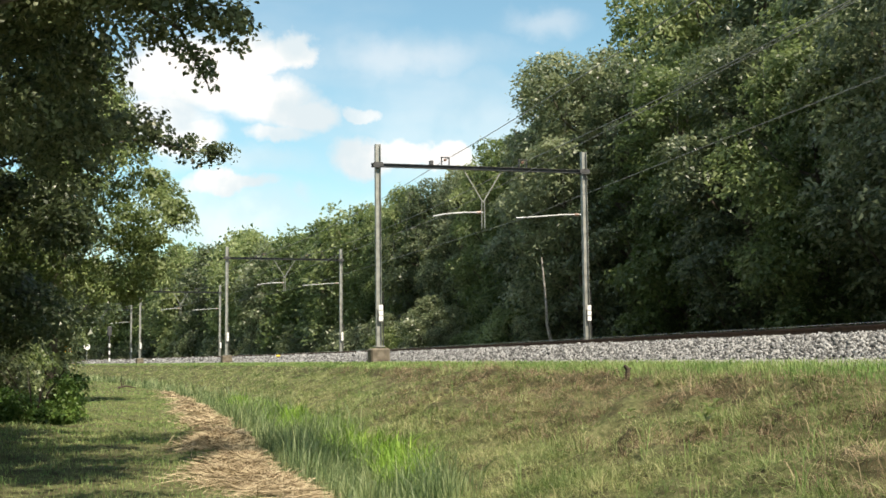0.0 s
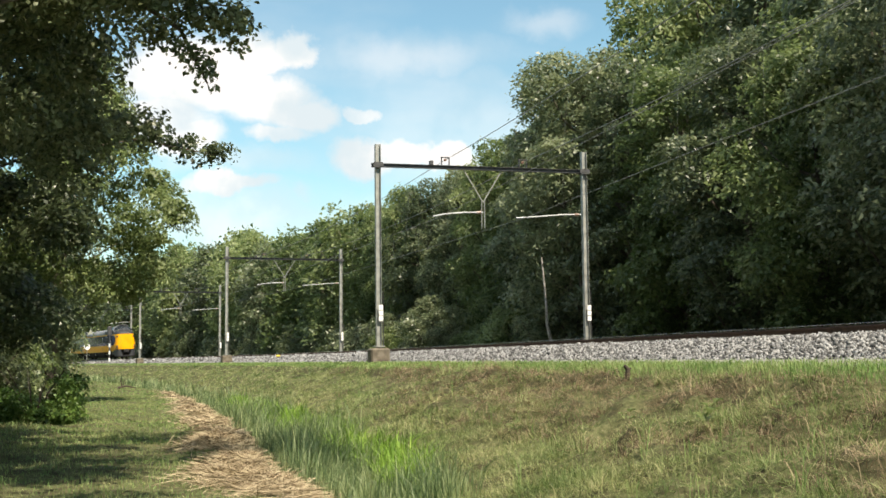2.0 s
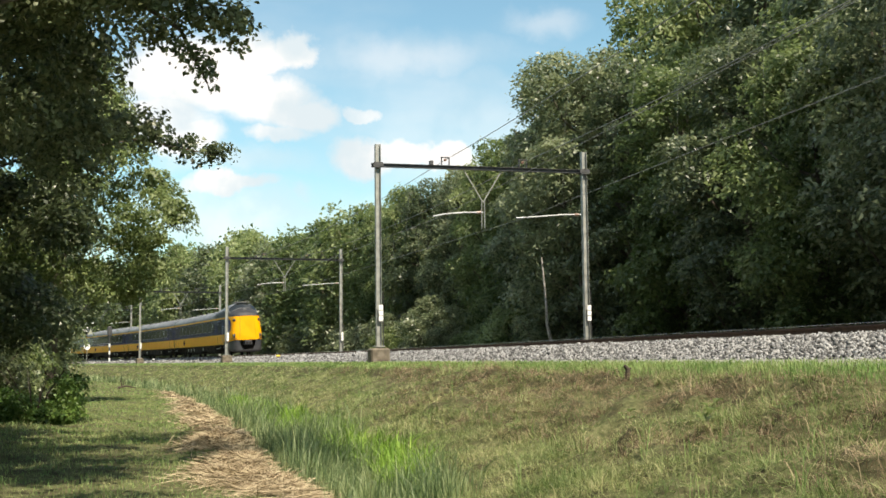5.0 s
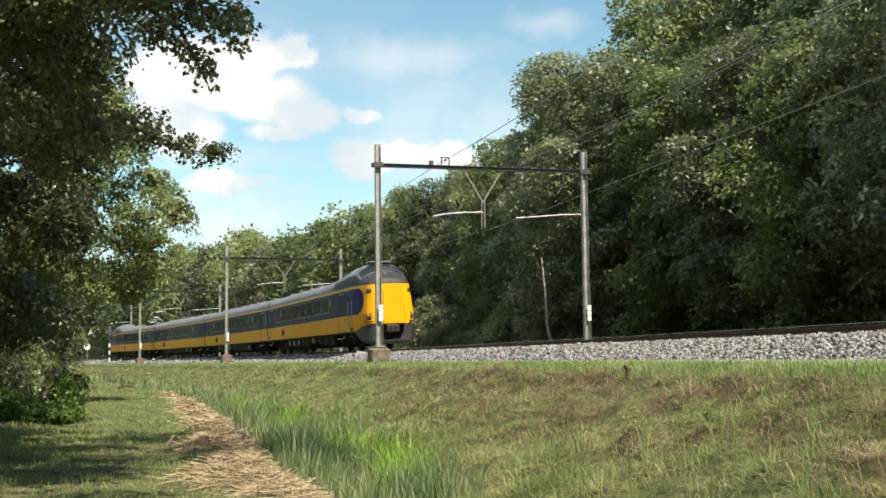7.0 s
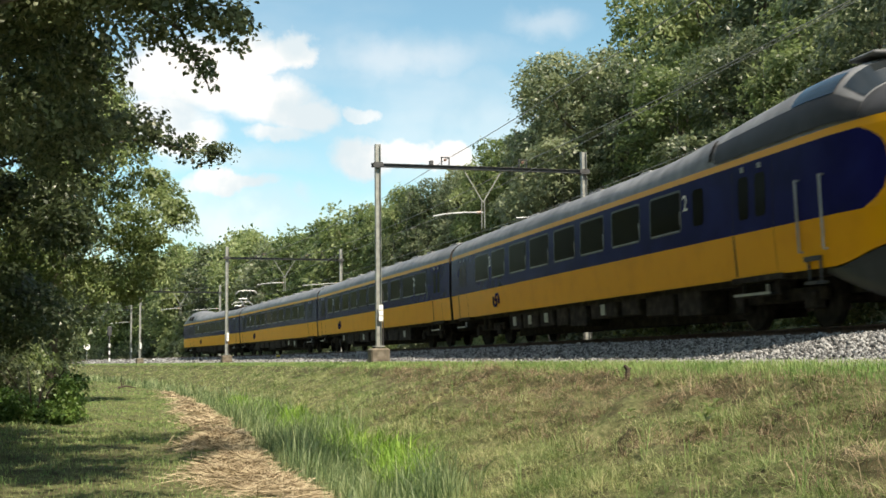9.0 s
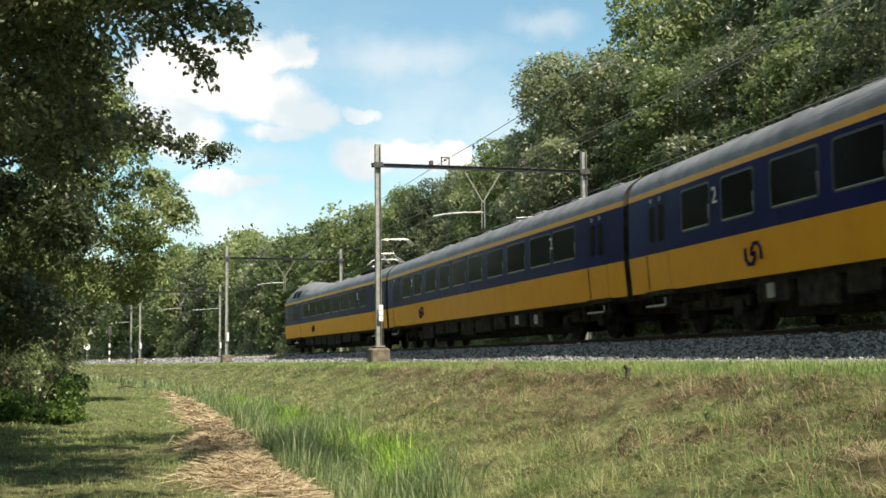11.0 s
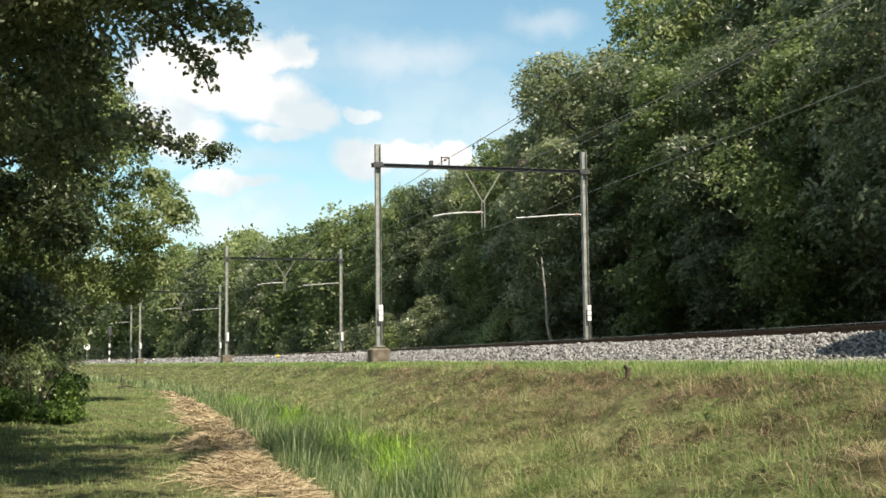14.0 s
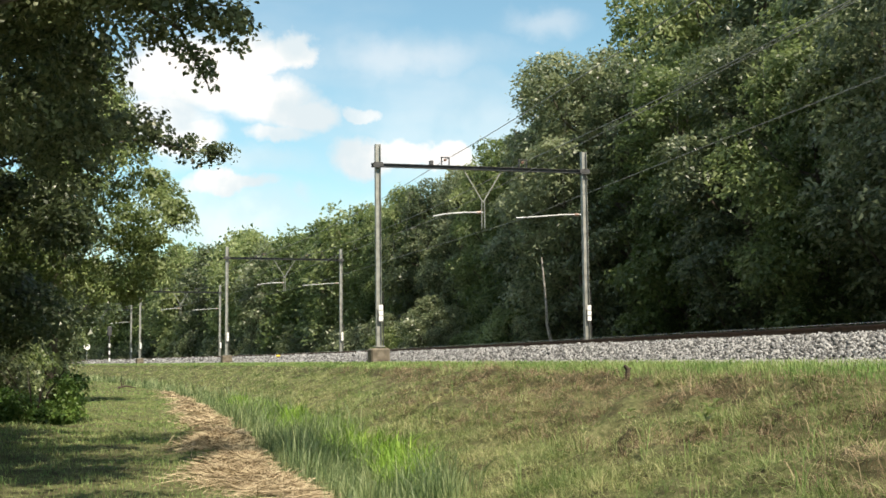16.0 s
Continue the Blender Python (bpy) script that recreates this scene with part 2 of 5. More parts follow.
MAT = {
    "soil": material("soil_and_thatch", [(0.045, 0.050, 0.023), (0.10, 0.108, 0.048), (0.19, 0.178, 0.095)], 14.0, 0.95, bump=0.6, spec=0.1,
                     big=0.6, big_color=(0.040, 0.030, 0.020), big_scale=2.1),
    "grass": material("bank_grass", [(0.10, 0.155, 0.05), (0.20, 0.258, 0.095), (0.44, 0.425, 0.23)], 0.9, 0.8, island=0.35, spec=0.25,
                      translucent=0.25, big=0.12, big_color=(0.33, 0.24, 0.12), big_scale=0.45),
    "verge": material("verge_grass", [(0.12, 0.215, 0.06), (0.20, 0.31, 0.095), (0.33, 0.38, 0.16)], 0.8, 0.75, island=0.3, spec=0.25, translucent=0.25),
    "dry": material("dry_grass", [(0.10, 0.07, 0.045), (0.24, 0.175, 0.115), (0.42, 0.33, 0.22)], 2.0, 0.85, island=0.6, spec=0.15, translucent=0.15),
    "reed": material("ditch_reed", [(0.09, 0.14, 0.06), (0.19, 0.265, 0.11), (0.42, 0.47, 0.25)], 1.2, 0.5, island=0.5, spec=0.5, translucent=0.45),
    "lawn": material("path_grass", [(0.11, 0.19, 0.06), (0.20, 0.30, 0.10), (0.36, 0.38, 0.17)], 0.8, 0.8, island=0.35, spec=0.2, translucent=0.25,
                     big=0.25, big_color=(0.30, 0.25, 0.14), big_scale=0.5),
    "weed": material("ditch_weed", [(0.12, 0.22, 0.03), (0.21, 0.36, 0.05), (0.33, 0.46, 0.10)], 1.6, 0.55, island=0.4, spec=0.35, translucent=0.4),
    "grit": material("pale_grit", [(0.15, 0.145, 0.12), (0.26, 0.25, 0.22), (0.36, 0.345, 0.315)], 30.0, 0.95, bump=0.5, bump_scale=60, spec=0.2, big=0.4, big_color=(0.16, 0.19, 0.08), big_scale=1.2),
    "hay": material("cut_hay", [(0.19, 0.145, 0.09), (0.35, 0.28, 0.18), (0.54, 0.45, 0.30)], 3.0, 0.85, island=0.55, spec=0.2, translucent=0.1),
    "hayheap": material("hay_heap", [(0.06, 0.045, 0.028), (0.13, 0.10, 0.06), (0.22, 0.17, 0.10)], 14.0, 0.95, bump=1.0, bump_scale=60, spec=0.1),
    "stone": material("ballast_stone", [(0.08, 0.08, 0.08), (0.20, 0.20, 0.20), (0.34, 0.34, 0.335)], 5.0, 0.9, island=0.8, spec=0.3, bump=0.3, bump_scale=90),
    "ballast": material("ballast_bed", [(0.07, 0.068, 0.065), (0.15, 0.147, 0.143), (0.26, 0.25, 0.24)], 22.0, 0.95, bump=1.0, bump_scale=25, spec=0.2),
    "rust": material("rusty_rail", [(0.05, 0.032, 0.024), (0.085, 0.052, 0.036), (0.12, 0.075, 0.05)], 12.0, 0.75, metal=0.3, bump=0.2),
    "shine": material("polished_rail_head", [(0.45, 0.44, 0.43), (0.6, 0.59, 0.58)], 5.0, 0.25, metal=1.0),
    "sleeper": material("sleeper_concrete", [(0.22, 0.20, 0.18), (0.34, 0.32, 0.29)], 8.0, 0.9, bump=0.3),
    "steel": material("galvanised_mast", [(0.20, 0.205, 0.19), (0.31, 0.315, 0.29), (0.42, 0.42, 0.39)], 3.0, 0.6, metal=0.45, bump=0.1),
    "dark": material("dark_steel", [(0.05, 0.05, 0.052), (0.10, 0.10, 0.10)], 6.0, 0.6, metal=0.5),
    "arm": material("bright_tube", [(0.30, 0.31, 0.31), (0.42, 0.43, 0.43)], 6.0, 0.55, metal=0.2),
    "plate": material("white_plate", [(0.76, 0.76, 0.74), (0.84, 0.84, 0.82)], 9.0, 0.5),
    "concrete": material("footing_concrete", [(0.09, 0.075, 0.055), (0.16, 0.135, 0.10), (0.24, 0.21, 0.17)], 4.0, 0.95, bump=0.6, bump_scale=30),
    "wire": material("wire", [(0.18, 0.19, 0.18), (0.28, 0.29, 0.28)], 5.0, 0.6, metal=0.2),
    "insul": material("insulator", [(0.20, 0.11, 0.07), (0.26, 0.15, 0.10)], 5.0, 0.3),
    "bark": material("bark", [(0.055, 0.045, 0.035), (0.11, 0.09, 0.07), (0.18, 0.155, 0.125)], 7.0, 0.95, bump=1.0, bump_scale=18, spec=0.2),
    "birch": material("pale_bark", [(0.14, 0.12, 0.10), (0.30, 0.28, 0.25), (0.46, 0.44, 0.40)], 5.0, 0.9, bump=0.5, bump_scale=20),
    "leafA": material("oak_leaf", [(0.062, 0.086, 0.040), (0.112, 0.145, 0.066), (0.225, 0.255, 0.135)], 0.5, 0.40, island=0.6, obj=0.4, spec=0.65, translucent=0.45),
    "leafB": material("maple_leaf", [(0.085, 0.122, 0.040), (0.155, 0.205, 0.068), (0.28, 0.325, 0.14)], 0.5, 0.46, island=0.5, obj=0.4, spec=0.5, translucent=0.46),
    "leafC": material("elder_leaf", [(0.055, 0.11, 0.018), (0.10, 0.18, 0.035), (0.17, 0.25, 0.06)], 0.8, 0.5, island=0.5, obj=0.2, spec=0.45, translucent=0.3),
    "yellow": material("yellow_paint", [(0.70, 0.305, 0.002), (0.77, 0.345, 0.003), (0.79, 0.36, 0.004)], 1.5, 0.42, spec=0.25, bump=0.02, bump_scale=4),
    "blue": material("blue_paint", [(0.008, 0.009, 0.060), (0.011, 0.012, 0.085), (0.014, 0.016, 0.105)], 1.2, 0.24, spec=0.045, bump=0.02, bump_scale=4),
    "roof": material("roof_grey", [(0.12, 0.122, 0.126), (0.18, 0.184, 0.19), (0.25, 0.254, 0.26)], 2.2, 0.55, bump=0.05, big=0.5, big_color=(0.075, 0.075, 0.078), big_scale=0.8),
    "cowl": material("cab_grey", [(0.026, 0.027, 0.030), (0.042, 0.043, 0.047)], 2.5, 0.55, spec=0.25),
    "skirt": material("bumper_grey", [(0.024, 0.025, 0.028), (0.040, 0.042, 0.046)], 3.0, 0.5),
    "glass": material("tinted_window", [(0.004, 0.004, 0.005), (0.007, 0.007, 0.008)], 2.0, 0.14, spec=0.035),
    "screen": material("windscreen_glass", [(0.014, 0.018, 0.020), (0.024, 0.028, 0.030)], 2.0, 0.08, spec=0.6),
    "frame": material("window_rubber", [(0.03, 0.03, 0.034), (0.05, 0.05, 0.055)], 4.0, 0.5),
    "under": material("underframe_grime", [(0.018, 0.016, 0.015), (0.036, 0.031, 0.027), (0.070, 0.058, 0.048)], 5.0, 0.9, bump=0.3, spec=0.08),
    "metal": material("grey_metal", [(0.30, 0.30, 0.30), (0.45, 0.45, 0.45)], 5.0, 0.45, metal=0.6),
    "white": material("white_print", [(0.75, 0.75, 0.75), (0.8, 0.8, 0.8)], 5.0, 0.5),
    "lamp": material("lamp_glass", [(0.10, 0.105, 0.11), (0.18, 0.185, 0.19)], 5.0, 0.15),
    "ylw": material("yellow_marker", [(0.75, 0.55, 0.03), (0.8, 0.6, 0.05)], 5.0, 0.5),
    "wood": material("dead_wood", [(0.035, 0.026, 0.018), (0.085, 0.065, 0.045)], 9.0, 0.9, bump=0.4),
}


# ---- mesh helpers ----
def mesh_np(name, verts, faces, mat, smooth=False):
    """faces: an (n, k) array of indices."""
    me = bpy.data.meshes.new(name)
    verts, faces = np.asarray(verts, np.float32), np.asarray(faces, np.int32)
    n, k = faces.shape
    me.vertices.add(len(verts))
    me.vertices.foreach_set("co", verts.ravel())
    me.loops.add(n * k)
    me.loops.foreach_set("vertex_index", faces.ravel())
    me.polygons.add(n)
    me.polygons.foreach_set("loop_start", np.arange(0, n * k, k, dtype=np.int32))
    if smooth:
        me.polygons.foreach_set("use_smooth", np.ones(n, dtype=bool))
    me.materials.append(mat)
    me.update(calc_edges=True)
    return me


def part(name, bm, mat, parent=None, label="", smooth=False):
    """One mesh object from a bmesh or a mesh, under a thing or a part."""
    if isinstance(bm, bmesh.types.BMesh):
        me = bpy.data.meshes.new(name)
        bmesh.ops.recalc_face_normals(bm, faces=bm.faces)
        bm.to_mesh(me)
        bm.free()
        me.materials.append(mat)
        if smooth:
            for f in me.polygons:
                f.use_smooth = True
    else:
        me = bm
    ob = new(name, me)
    if parent is not None:
        ob.parent = parent
    if label:
        ob["label"] = label
    return ob


def box(bm, c, size, m=None, bevel=0.0):
    r = bmesh.ops.create_cube(bm, size=1.0, matrix=(m or Matrix()) @ Matrix.Translation(c) @ Matrix.Diagonal((*size, 1)))
    if bevel:
        es = list({e for v in r["verts"] for e in v.link_edges})
        bmesh.ops.bevel(bm, geom=es, offset=bevel, segments=1, affect="EDGES")


def rod(bm, a, b, r, seg=8, r2=None):
    a, b = Vector(a), Vector(b)
    d = b - a
    m = Matrix.Translation((a + b) / 2) @ d.to_track_quat("Z", "Y").to_matrix().to_4x4()
    bmesh.ops.create_cone(bm, cap_ends=True, segments=seg, radius1=r, radius2=r if r2 is None else r2, depth=d.length, matrix=m)


def bmnew():
    return bmesh.new()


def sweep(name, profile, offs_center, z0, s_list, mat, parent=None, label="", cant=0.0):
    """A closed profile of (lateral, height) swept along the line."""
    c, sn = math.cos(radians(cant)), math.sin(radians(cant))
    V, F, k = [], [], len(profile)
    for s in s_list:
        for u, w in profile:
            V.append(at(s, offs_center + u * c - w * sn, z0 + u * sn + w * c))
    for i in range(len(s_list) - 1):
        for j in range(k):
            F.append((i * k + j, i * k + (j + 1) % k, (i + 1) * k + (j + 1) % k, (i + 1) * k + j))
    return part(name, mesh_np(name, V, F, mat), mat, parent, label)


# ---- ground, ballast, track ----
def make_ground():
    ss = np.concatenate([np.arange(-320, -60, 8.0), np.arange(-60, 40, 0.3), np.arange(40, 60, 0.7), np.arange(60, 410, 4.0)])
    oo = np.concatenate([[-60, -45, -30, -22, -17], np.arange(-14, 0.4, 0.18), [1, 3, 6, 9.6, 10.5, 12, 14, 18, 25, 40, 60]])
    S, O = np.meshgrid(ss, oo, indexing="ij")
    X, Y = at_np(S, O)
    Z = ground_h(X, Y, O)
    V = np.stack([X, Y, Z], -1).reshape(-1, 3)
    a, b = len(ss), len(oo)
    i = (np.arange(a - 1)[:, None] * b + np.arange(b - 1)[None, :]).ravel()
    F = np.stack([i, i + b, i + b + 1, i + 1], -1)
    n = len(V)
    far = [(-3000, -3000, -0.62), (3000, -3000, -0.62), (3000, 3000, -0.62), (-3000, 3000, -0.62)]
    V = np.concatenate([V, far])
    F = np.concatenate([F, [[n, n + 1, n + 2, n + 3]]])
    ob = part("ground", mesh_np("ground", V, F, MAT["soil"], True), None)
    tagged(ob, "grassy railway bank, ditch and mown woodland path", "ground", kind="structure")


make_ground()


def make_track(name, centre, label):
    thing = tagged(new(name), label, "railway track", group="tracks", kind="structure")
    ss = list(np.arange(-320, -60, 6.0)) + list(np.arange(-60, 80, 2.0)) + list(np.arange(80, 405, 5.0))
    if centre == NEAR:
        bed = [(-1.75, -0.26), (-1.4, -0.20), (0, -0.17), (1.7, -0.15), (3.5, -0.15), (5.2, -0.17), (6.2, -0.70), (-2.9, -0.70)]
        sweep("ballast_bed", bed, centre, RAIL, ss, MAT["ballast"], thing, "grey crushed stone ballast")
    prof = [(-0.07, -0.16), (0.07, -0.16), (0.07, -0.145), (0.012, -0.12), (0.012, -0.045), (0.036, -0.035), (0.036, -0.002),
            (-0.036, -0.002), (-0.036, -0.035), (-0.012, -0.045), (-0.012, -0.12), (-0.07, -0.145)]
    for side in (-1, 1):
        rail = sweep("rail", [(u + side * 0.7525, w) for u, w in prof], centre, RAIL, ss, MAT["rust"], thing, "rust-brown steel rail", cant=CANT)
        sweep("running_surface", [(side * 0.7525 - 0.028, -0.003), (side * 0.7525 + 0.028, -0.003), (side * 0.7525 + 0.028, 0.003), (side * 0.7525 - 0.028, 0.003)],
              centre, RAIL, ss, MAT["shine"], rail, "polished rail head")
    # sleepers
    half = np.array([(x, y, z) for x in (-1.25, 1.25) for y in (-0.13, 0.13) for z in (-0.20, -0.13)], float)
    half[[1, 3, 5, 7], 1] *= 0.8
    q = np.array([(0, 1, 3, 2), (4, 6, 7, 5), (0, 4, 5, 1), (2, 3, 7, 6), (0, 2, 6, 4), (1, 5, 7, 3)])
    V, F = [], []
    for i, s in enumerate(np.arange(-120, 250, 0.6)):
        p, h = at(s, centre), heading(s)
        x = p.x + half[:, 0] * math.cos(h) - half[:, 1] * math.sin(h)
        y = p.y + half[:, 0] * math.sin(h) + half[:, 1] * math.cos(h)
        V.append(np.stack([x, y, RAIL + half[:, 2] + half[:, 0] * math.sin(radians(CANT))], -1))
        F.append(q + 8 * i)
    tagged(part("sleepers", mesh_np("sleepers", np.concatenate(V), np.concatenate(F), MAT["sleeper"]), None, thing), "grey concrete sleepers bedded in ballast", kind="stuff")


make_track("track_near", NEAR, "near railway track, rusty rails on concrete sleepers")
make_track("track_far", FAR, "far railway track, rusty rails on concrete sleepers")


def rng(seed):
    return np.random.default_rng(seed)


def make_stones():
    r = rng(5)
    pts = []
    for s0, s1, dens, size in ((-42, -20, 480, 0.044), (-20, 10, 260, 0.055), (10, 60, 75, 0.09), (60, 130, 20, 0.14)):
        n = int((s1 - s0) * 1.75 * dens)
        s, u = r.uniform(s0, s1, n), r.uniform(0, 1, n)
        pts.append(np.stack([s, u, size * r.uniform(0.6, 1.35, n)], -1))
    P_ = np.concatenate(pts)
    s, u, size = P_.T
    off = NEAR - 3.0 + u * 1.75
    top = np.interp(off, [NEAR - 2.9, NEAR - 1.75, NEAR - 1.4], [RAIL - 0.68, RAIL - 0.26, RAIL - 0.20])
    top = np.maximum(top, ground_z(off) - 0.02)
    x, y = at_np(s, off)
    n = len(s)
    oct_ = np.array([(1, 0, 0), (-1, 0, 0), (0, 1, 0), (0, -1, 0), (0, 0, 1), (0, 0, -1)], float)
    f = np.array([(0, 2, 4), (2, 1, 4), (1, 3, 4), (3, 0, 4), (2, 0, 5), (1, 2, 5), (3, 1, 5), (0, 3, 5)])
    V = oct_[None] + r.normal(0, 0.28, (n, 6, 3))
    V *= (size[:, None, None] * r.uniform(0.45, 0.95, (n, 1, 3)))
    ax = r.normal(size=(n, 3, 3))
    qm, _ = np.linalg.qr(ax)
    V = np.einsum("nij,nkj->nki", qm, V)
    V += np.stack([x, y, top + size * r.uniform(-0.05, 0.4, n)], -1)[:, None]
    F = (f[None] + 6 * np.arange(n)[:, None, None]).reshape(-1, 3)
    ob = part("ballast_stones", mesh_np("ballast_stones", V.reshape(-1, 3), F, MAT["stone"]), None)
    tagged(ob, "loose pale grey crushed ballast stones on the shoulder", "ballast", kind="stuff")


make_stones()


def make_grit():
    """Pale grit washed out along the ballast's foot."""
    ss = list(np.arange(-60, 80, 0.5)) + list(np.arange(80, 200, 4.0))
    V, F = [], []
    for s in ss:
        for u, lift in ((-0.40, -0.03), (-0.22, 0.02), (0.0, 0.055), (0.20, 0.065), (0.42, 0.0)):
            o = 0.12 + u + (0.07 * math.sin(s * 2.1) + 0.06 * math.sin(s * 0.83) if 0 < lift < 0.06 else 0.0)
            V.append(at(s, o, float(ground_z(o)) + lift))
    for i in range(len(ss) - 1):
        for j in range(4):
            F.append((5 * i + j, 5 * i + 5 + j, 5 * i + 6 + j, 5 * i + 1 + j))
    tagged(part("grit_strip", mesh_np("grit_strip", V, F, MAT["grit"], True), None), "pale washed-out grit along the foot of the ballast", "gravel", kind="stuff")


make_grit()


# ---- grasses ----
def blades(name, x, y, z, h, w, lean, mat, seed, label, category="grass", tuft=0, spread=0.07):
    """Bent blades; with tuft, that many share a root and a common sway."""
    r = rng(seed)
    n = len(x)
    b = r.uniform(0, 6.283, n)
    if tuft:
        g = np.arange(n) // tuft * tuft
        q, e = spread * np.sqrt(r.uniform(0, 1, n)), r.uniform(0, 6.283, n)
        x, y, z, h = x[g] + q * np.cos(e), y[g] + q * np.sin(e), z[g], h[g] * r.uniform(0.55, 1.2, n)
        b = np.where(r.uniform(0, 1, n) < 0.55, b[g] + r.normal(0, 0.6, n), e + r.normal(0, 0.5, n))
    a = r.uniform(0, 6.283, n)
    l = lean * r.uniform(0.15, 1.3, n) * h
    wx, wy = np.cos(a) * w / 2, np.sin(a) * w / 2
    lx, ly = np.cos(b) * l, np.sin(b) * l
    base = np.stack([x, y, z - 0.02], -1)
    W = np.stack([wx, wy, 0 * wx], -1)
    up = h * np.clip(1.05 - 0.42 * (l / h) ** 1.5, 0.12, 1)
    mid = base + np.stack([lx * 0.35, ly * 0.35, np.maximum(up, h * 0.35) * 0.72], -1)
    tip = base + np.stack([lx, ly, up], -1)
    V = np.stack([base - W, base + W, mid + W * 0.8, mid - W * 0.8, tip], 1).reshape(-1, 3)
    i = 5 * np.arange(n)
    F = np.concatenate([np.stack([i, i + 1, i + 2], -1), np.stack([i, i + 2, i + 3], -1), np.stack([i + 3, i + 2, i + 4], -1)])
    ob = part(name, mesh_np(name, V, F, mat), None)
    return tagged(ob, label, category, kind="stuff")


def scatter(s0, s1, o0, o1, n, r, power=1.0):
    """Points over a stretch of the line, denser towards its camera end."""
    u = r.uniform(0, 1, n) ** power
    return s0 + (s1 - s0) * u, r.uniform(o0, o1, n)


def patch(s, o, k, seed):
    return np.sin(s * 0.9 * k + seed) * np.sin(o * 2.3 * k + s * 0.35 * k + 2 * seed) + 0.5 * np.sin(s * 2.7 * k + o * 1.1 * k)


def make_grasses():
    r = rng(11)
    # tussocky bank, thin over the bare brown patches of its upper edge
    for (s0, s1, n, wid), nm in zip(((-46, -25, 150000, 0.007), (-25, 5, 66000, 0.013), (5, 60, 46000, 0.018), (60, 150, 20000, 0.04)), "abcd"):
        s, o = scatter(s0, s1, -5.6, -0.75, n, r, 1.2)
        bare = np.clip((patch(s, o, 0.75, 4) + 0.50) * 2.0, 0, 1) * np.clip((o + 3.5) / 1.0, 0, 1) * np.clip((4 - s) / 20, 0, 1)
        h = (0.155 + 0.09 * patch(s, o, 1.3, 1)) * r.uniform(0.5, 1.5, n) * (1 - 0.6 * bare)
        h = np.where(o > -1.35, np.minimum(h, 0.10), h)
        g = np.arange(n) // 9 * 9
        keep = (r.uniform(0, 1, n)[g] > 0.88 * bare[g])
        s, o, h = s[g][keep], o[g][keep], h[keep]
        m = len(s)
        x, y = at_np(s, o)
        blades("bank_grass", x, y, ground_h(x, y, o), np.clip(h, 0.09, 0.5), wid * r.uniform(0.6, 1.5, m), 2.1, MAT["grass"], 20 + ord(nm),
               "uneven matted green and straw-coloured grass on the railway bank", tuft=9, spread=0.10 + 0.001 * max(0, s0 + 30))
    for s0, s1, n, wid in ((-46, -10, 26000, 0.008), (-10, 60, 14000, 0.026), (60, 140, 4000, 0.07)):
        s, o = scatter(s0, s1, -1.4, -0.02, n, r, 1.2)
        x, y = at_np(s, o)
        blades("verge_grass", x, y, ground_h(x, y, o), r.uniform(0.06, 0.16, n), wid * r.uniform(0.6, 1.4, n), 0.6, MAT["verge"], 31 + n, "short bright green grass along the ballast")
    # dead stalks on the upper bank
    for s0, s1, n, wid in ((-46, -22, 62000, 0.005), (-22, 0, 32000, 0.009), (0, 40, 8000, 0.014)):
        s, o = scatter(s0, s1, -3.6, -1.2, n, r, 1.0)
        keep = (0.6 * patch(s, o, 1.1, 9) + 0.7 * (o > -1.9) > -0.08 + 0.05 * np.maximum(0, s + 25)) | ((r.uniform(0, 1, n) < 0.12) & (s < -17))
        s, o = s[keep], o[keep]
        x, y = at_np(s, o)
        m = len(s)
        blades("dry_grass", x, y, ground_h(x, y, o), np.where(r.uniform(0, 1, m) < 0.3, r.uniform(0.15, 0.40, m), r.uniform(0.05, 0.18, m)), wid * r.uniform(0.6, 1.5, m), 2.6, MAT["dry"], 41 + n, "dead brown grass stalks on the upper bank", tuft=7, spread=0.14)
    # reeds along the ditch
    for s0, s1, n, wid in ((-32.8, -22, 13000, 0.011), (-22, 0, 11000, 0.02), (0, 40, 4500, 0.04), (40, 90, 2000, 0.07)):
        s, o = scatter(s0, s1, -7.1, -4.6, n, r, 1.0)
        c = -6.0 + 0.3 * np.sin(s * 0.5)
        g = np.arange(n) // 6 * 6
        keep = (np.abs(o - c) < 0.62 + 0.35 * r.uniform(0, 1, n) + 0.3 * patch(s, o, 0.9, 2))[g]
        h = (0.46 + 0.27 * patch(s, o, 0.9, 7)) * r.uniform(0.6, 1.35, n)
        s, o, h = s[g][keep], o[g][keep], h[keep]
        x, y = at_np(s, o)
        m = len(s)
        blades("reed_bed", x, y, ground_h(x, y, o), np.clip(h, 0.2, 0.95), wid * r.uniform(0.6, 1.4, m), 0.55, MAT["reed"], 51 + n, "tall fresh green reeds growing in the ditch", "reeds", tuft=6, spread=0.12)
    # bright leafy weeds along the far edge of the ditch
    n = 26000
    s, o = scatter(-31, 2, -0.75, 0.75, n, r, 0.9)
    g = np.arange(n) // 14 * 14
    keep = (patch(s, o, 1.6, 5) > 0.12)[g] & (r.uniform(0, 1, n)[g] < 0.75)
    s, o = s[g][keep], (np.interp(s, [-33, -25, -15, 0], [-5.35, -5.35, -5.4, -5.7]) + 0.6 * o)[g][keep]
    x, y = at_np(s, o)
    m = len(s)
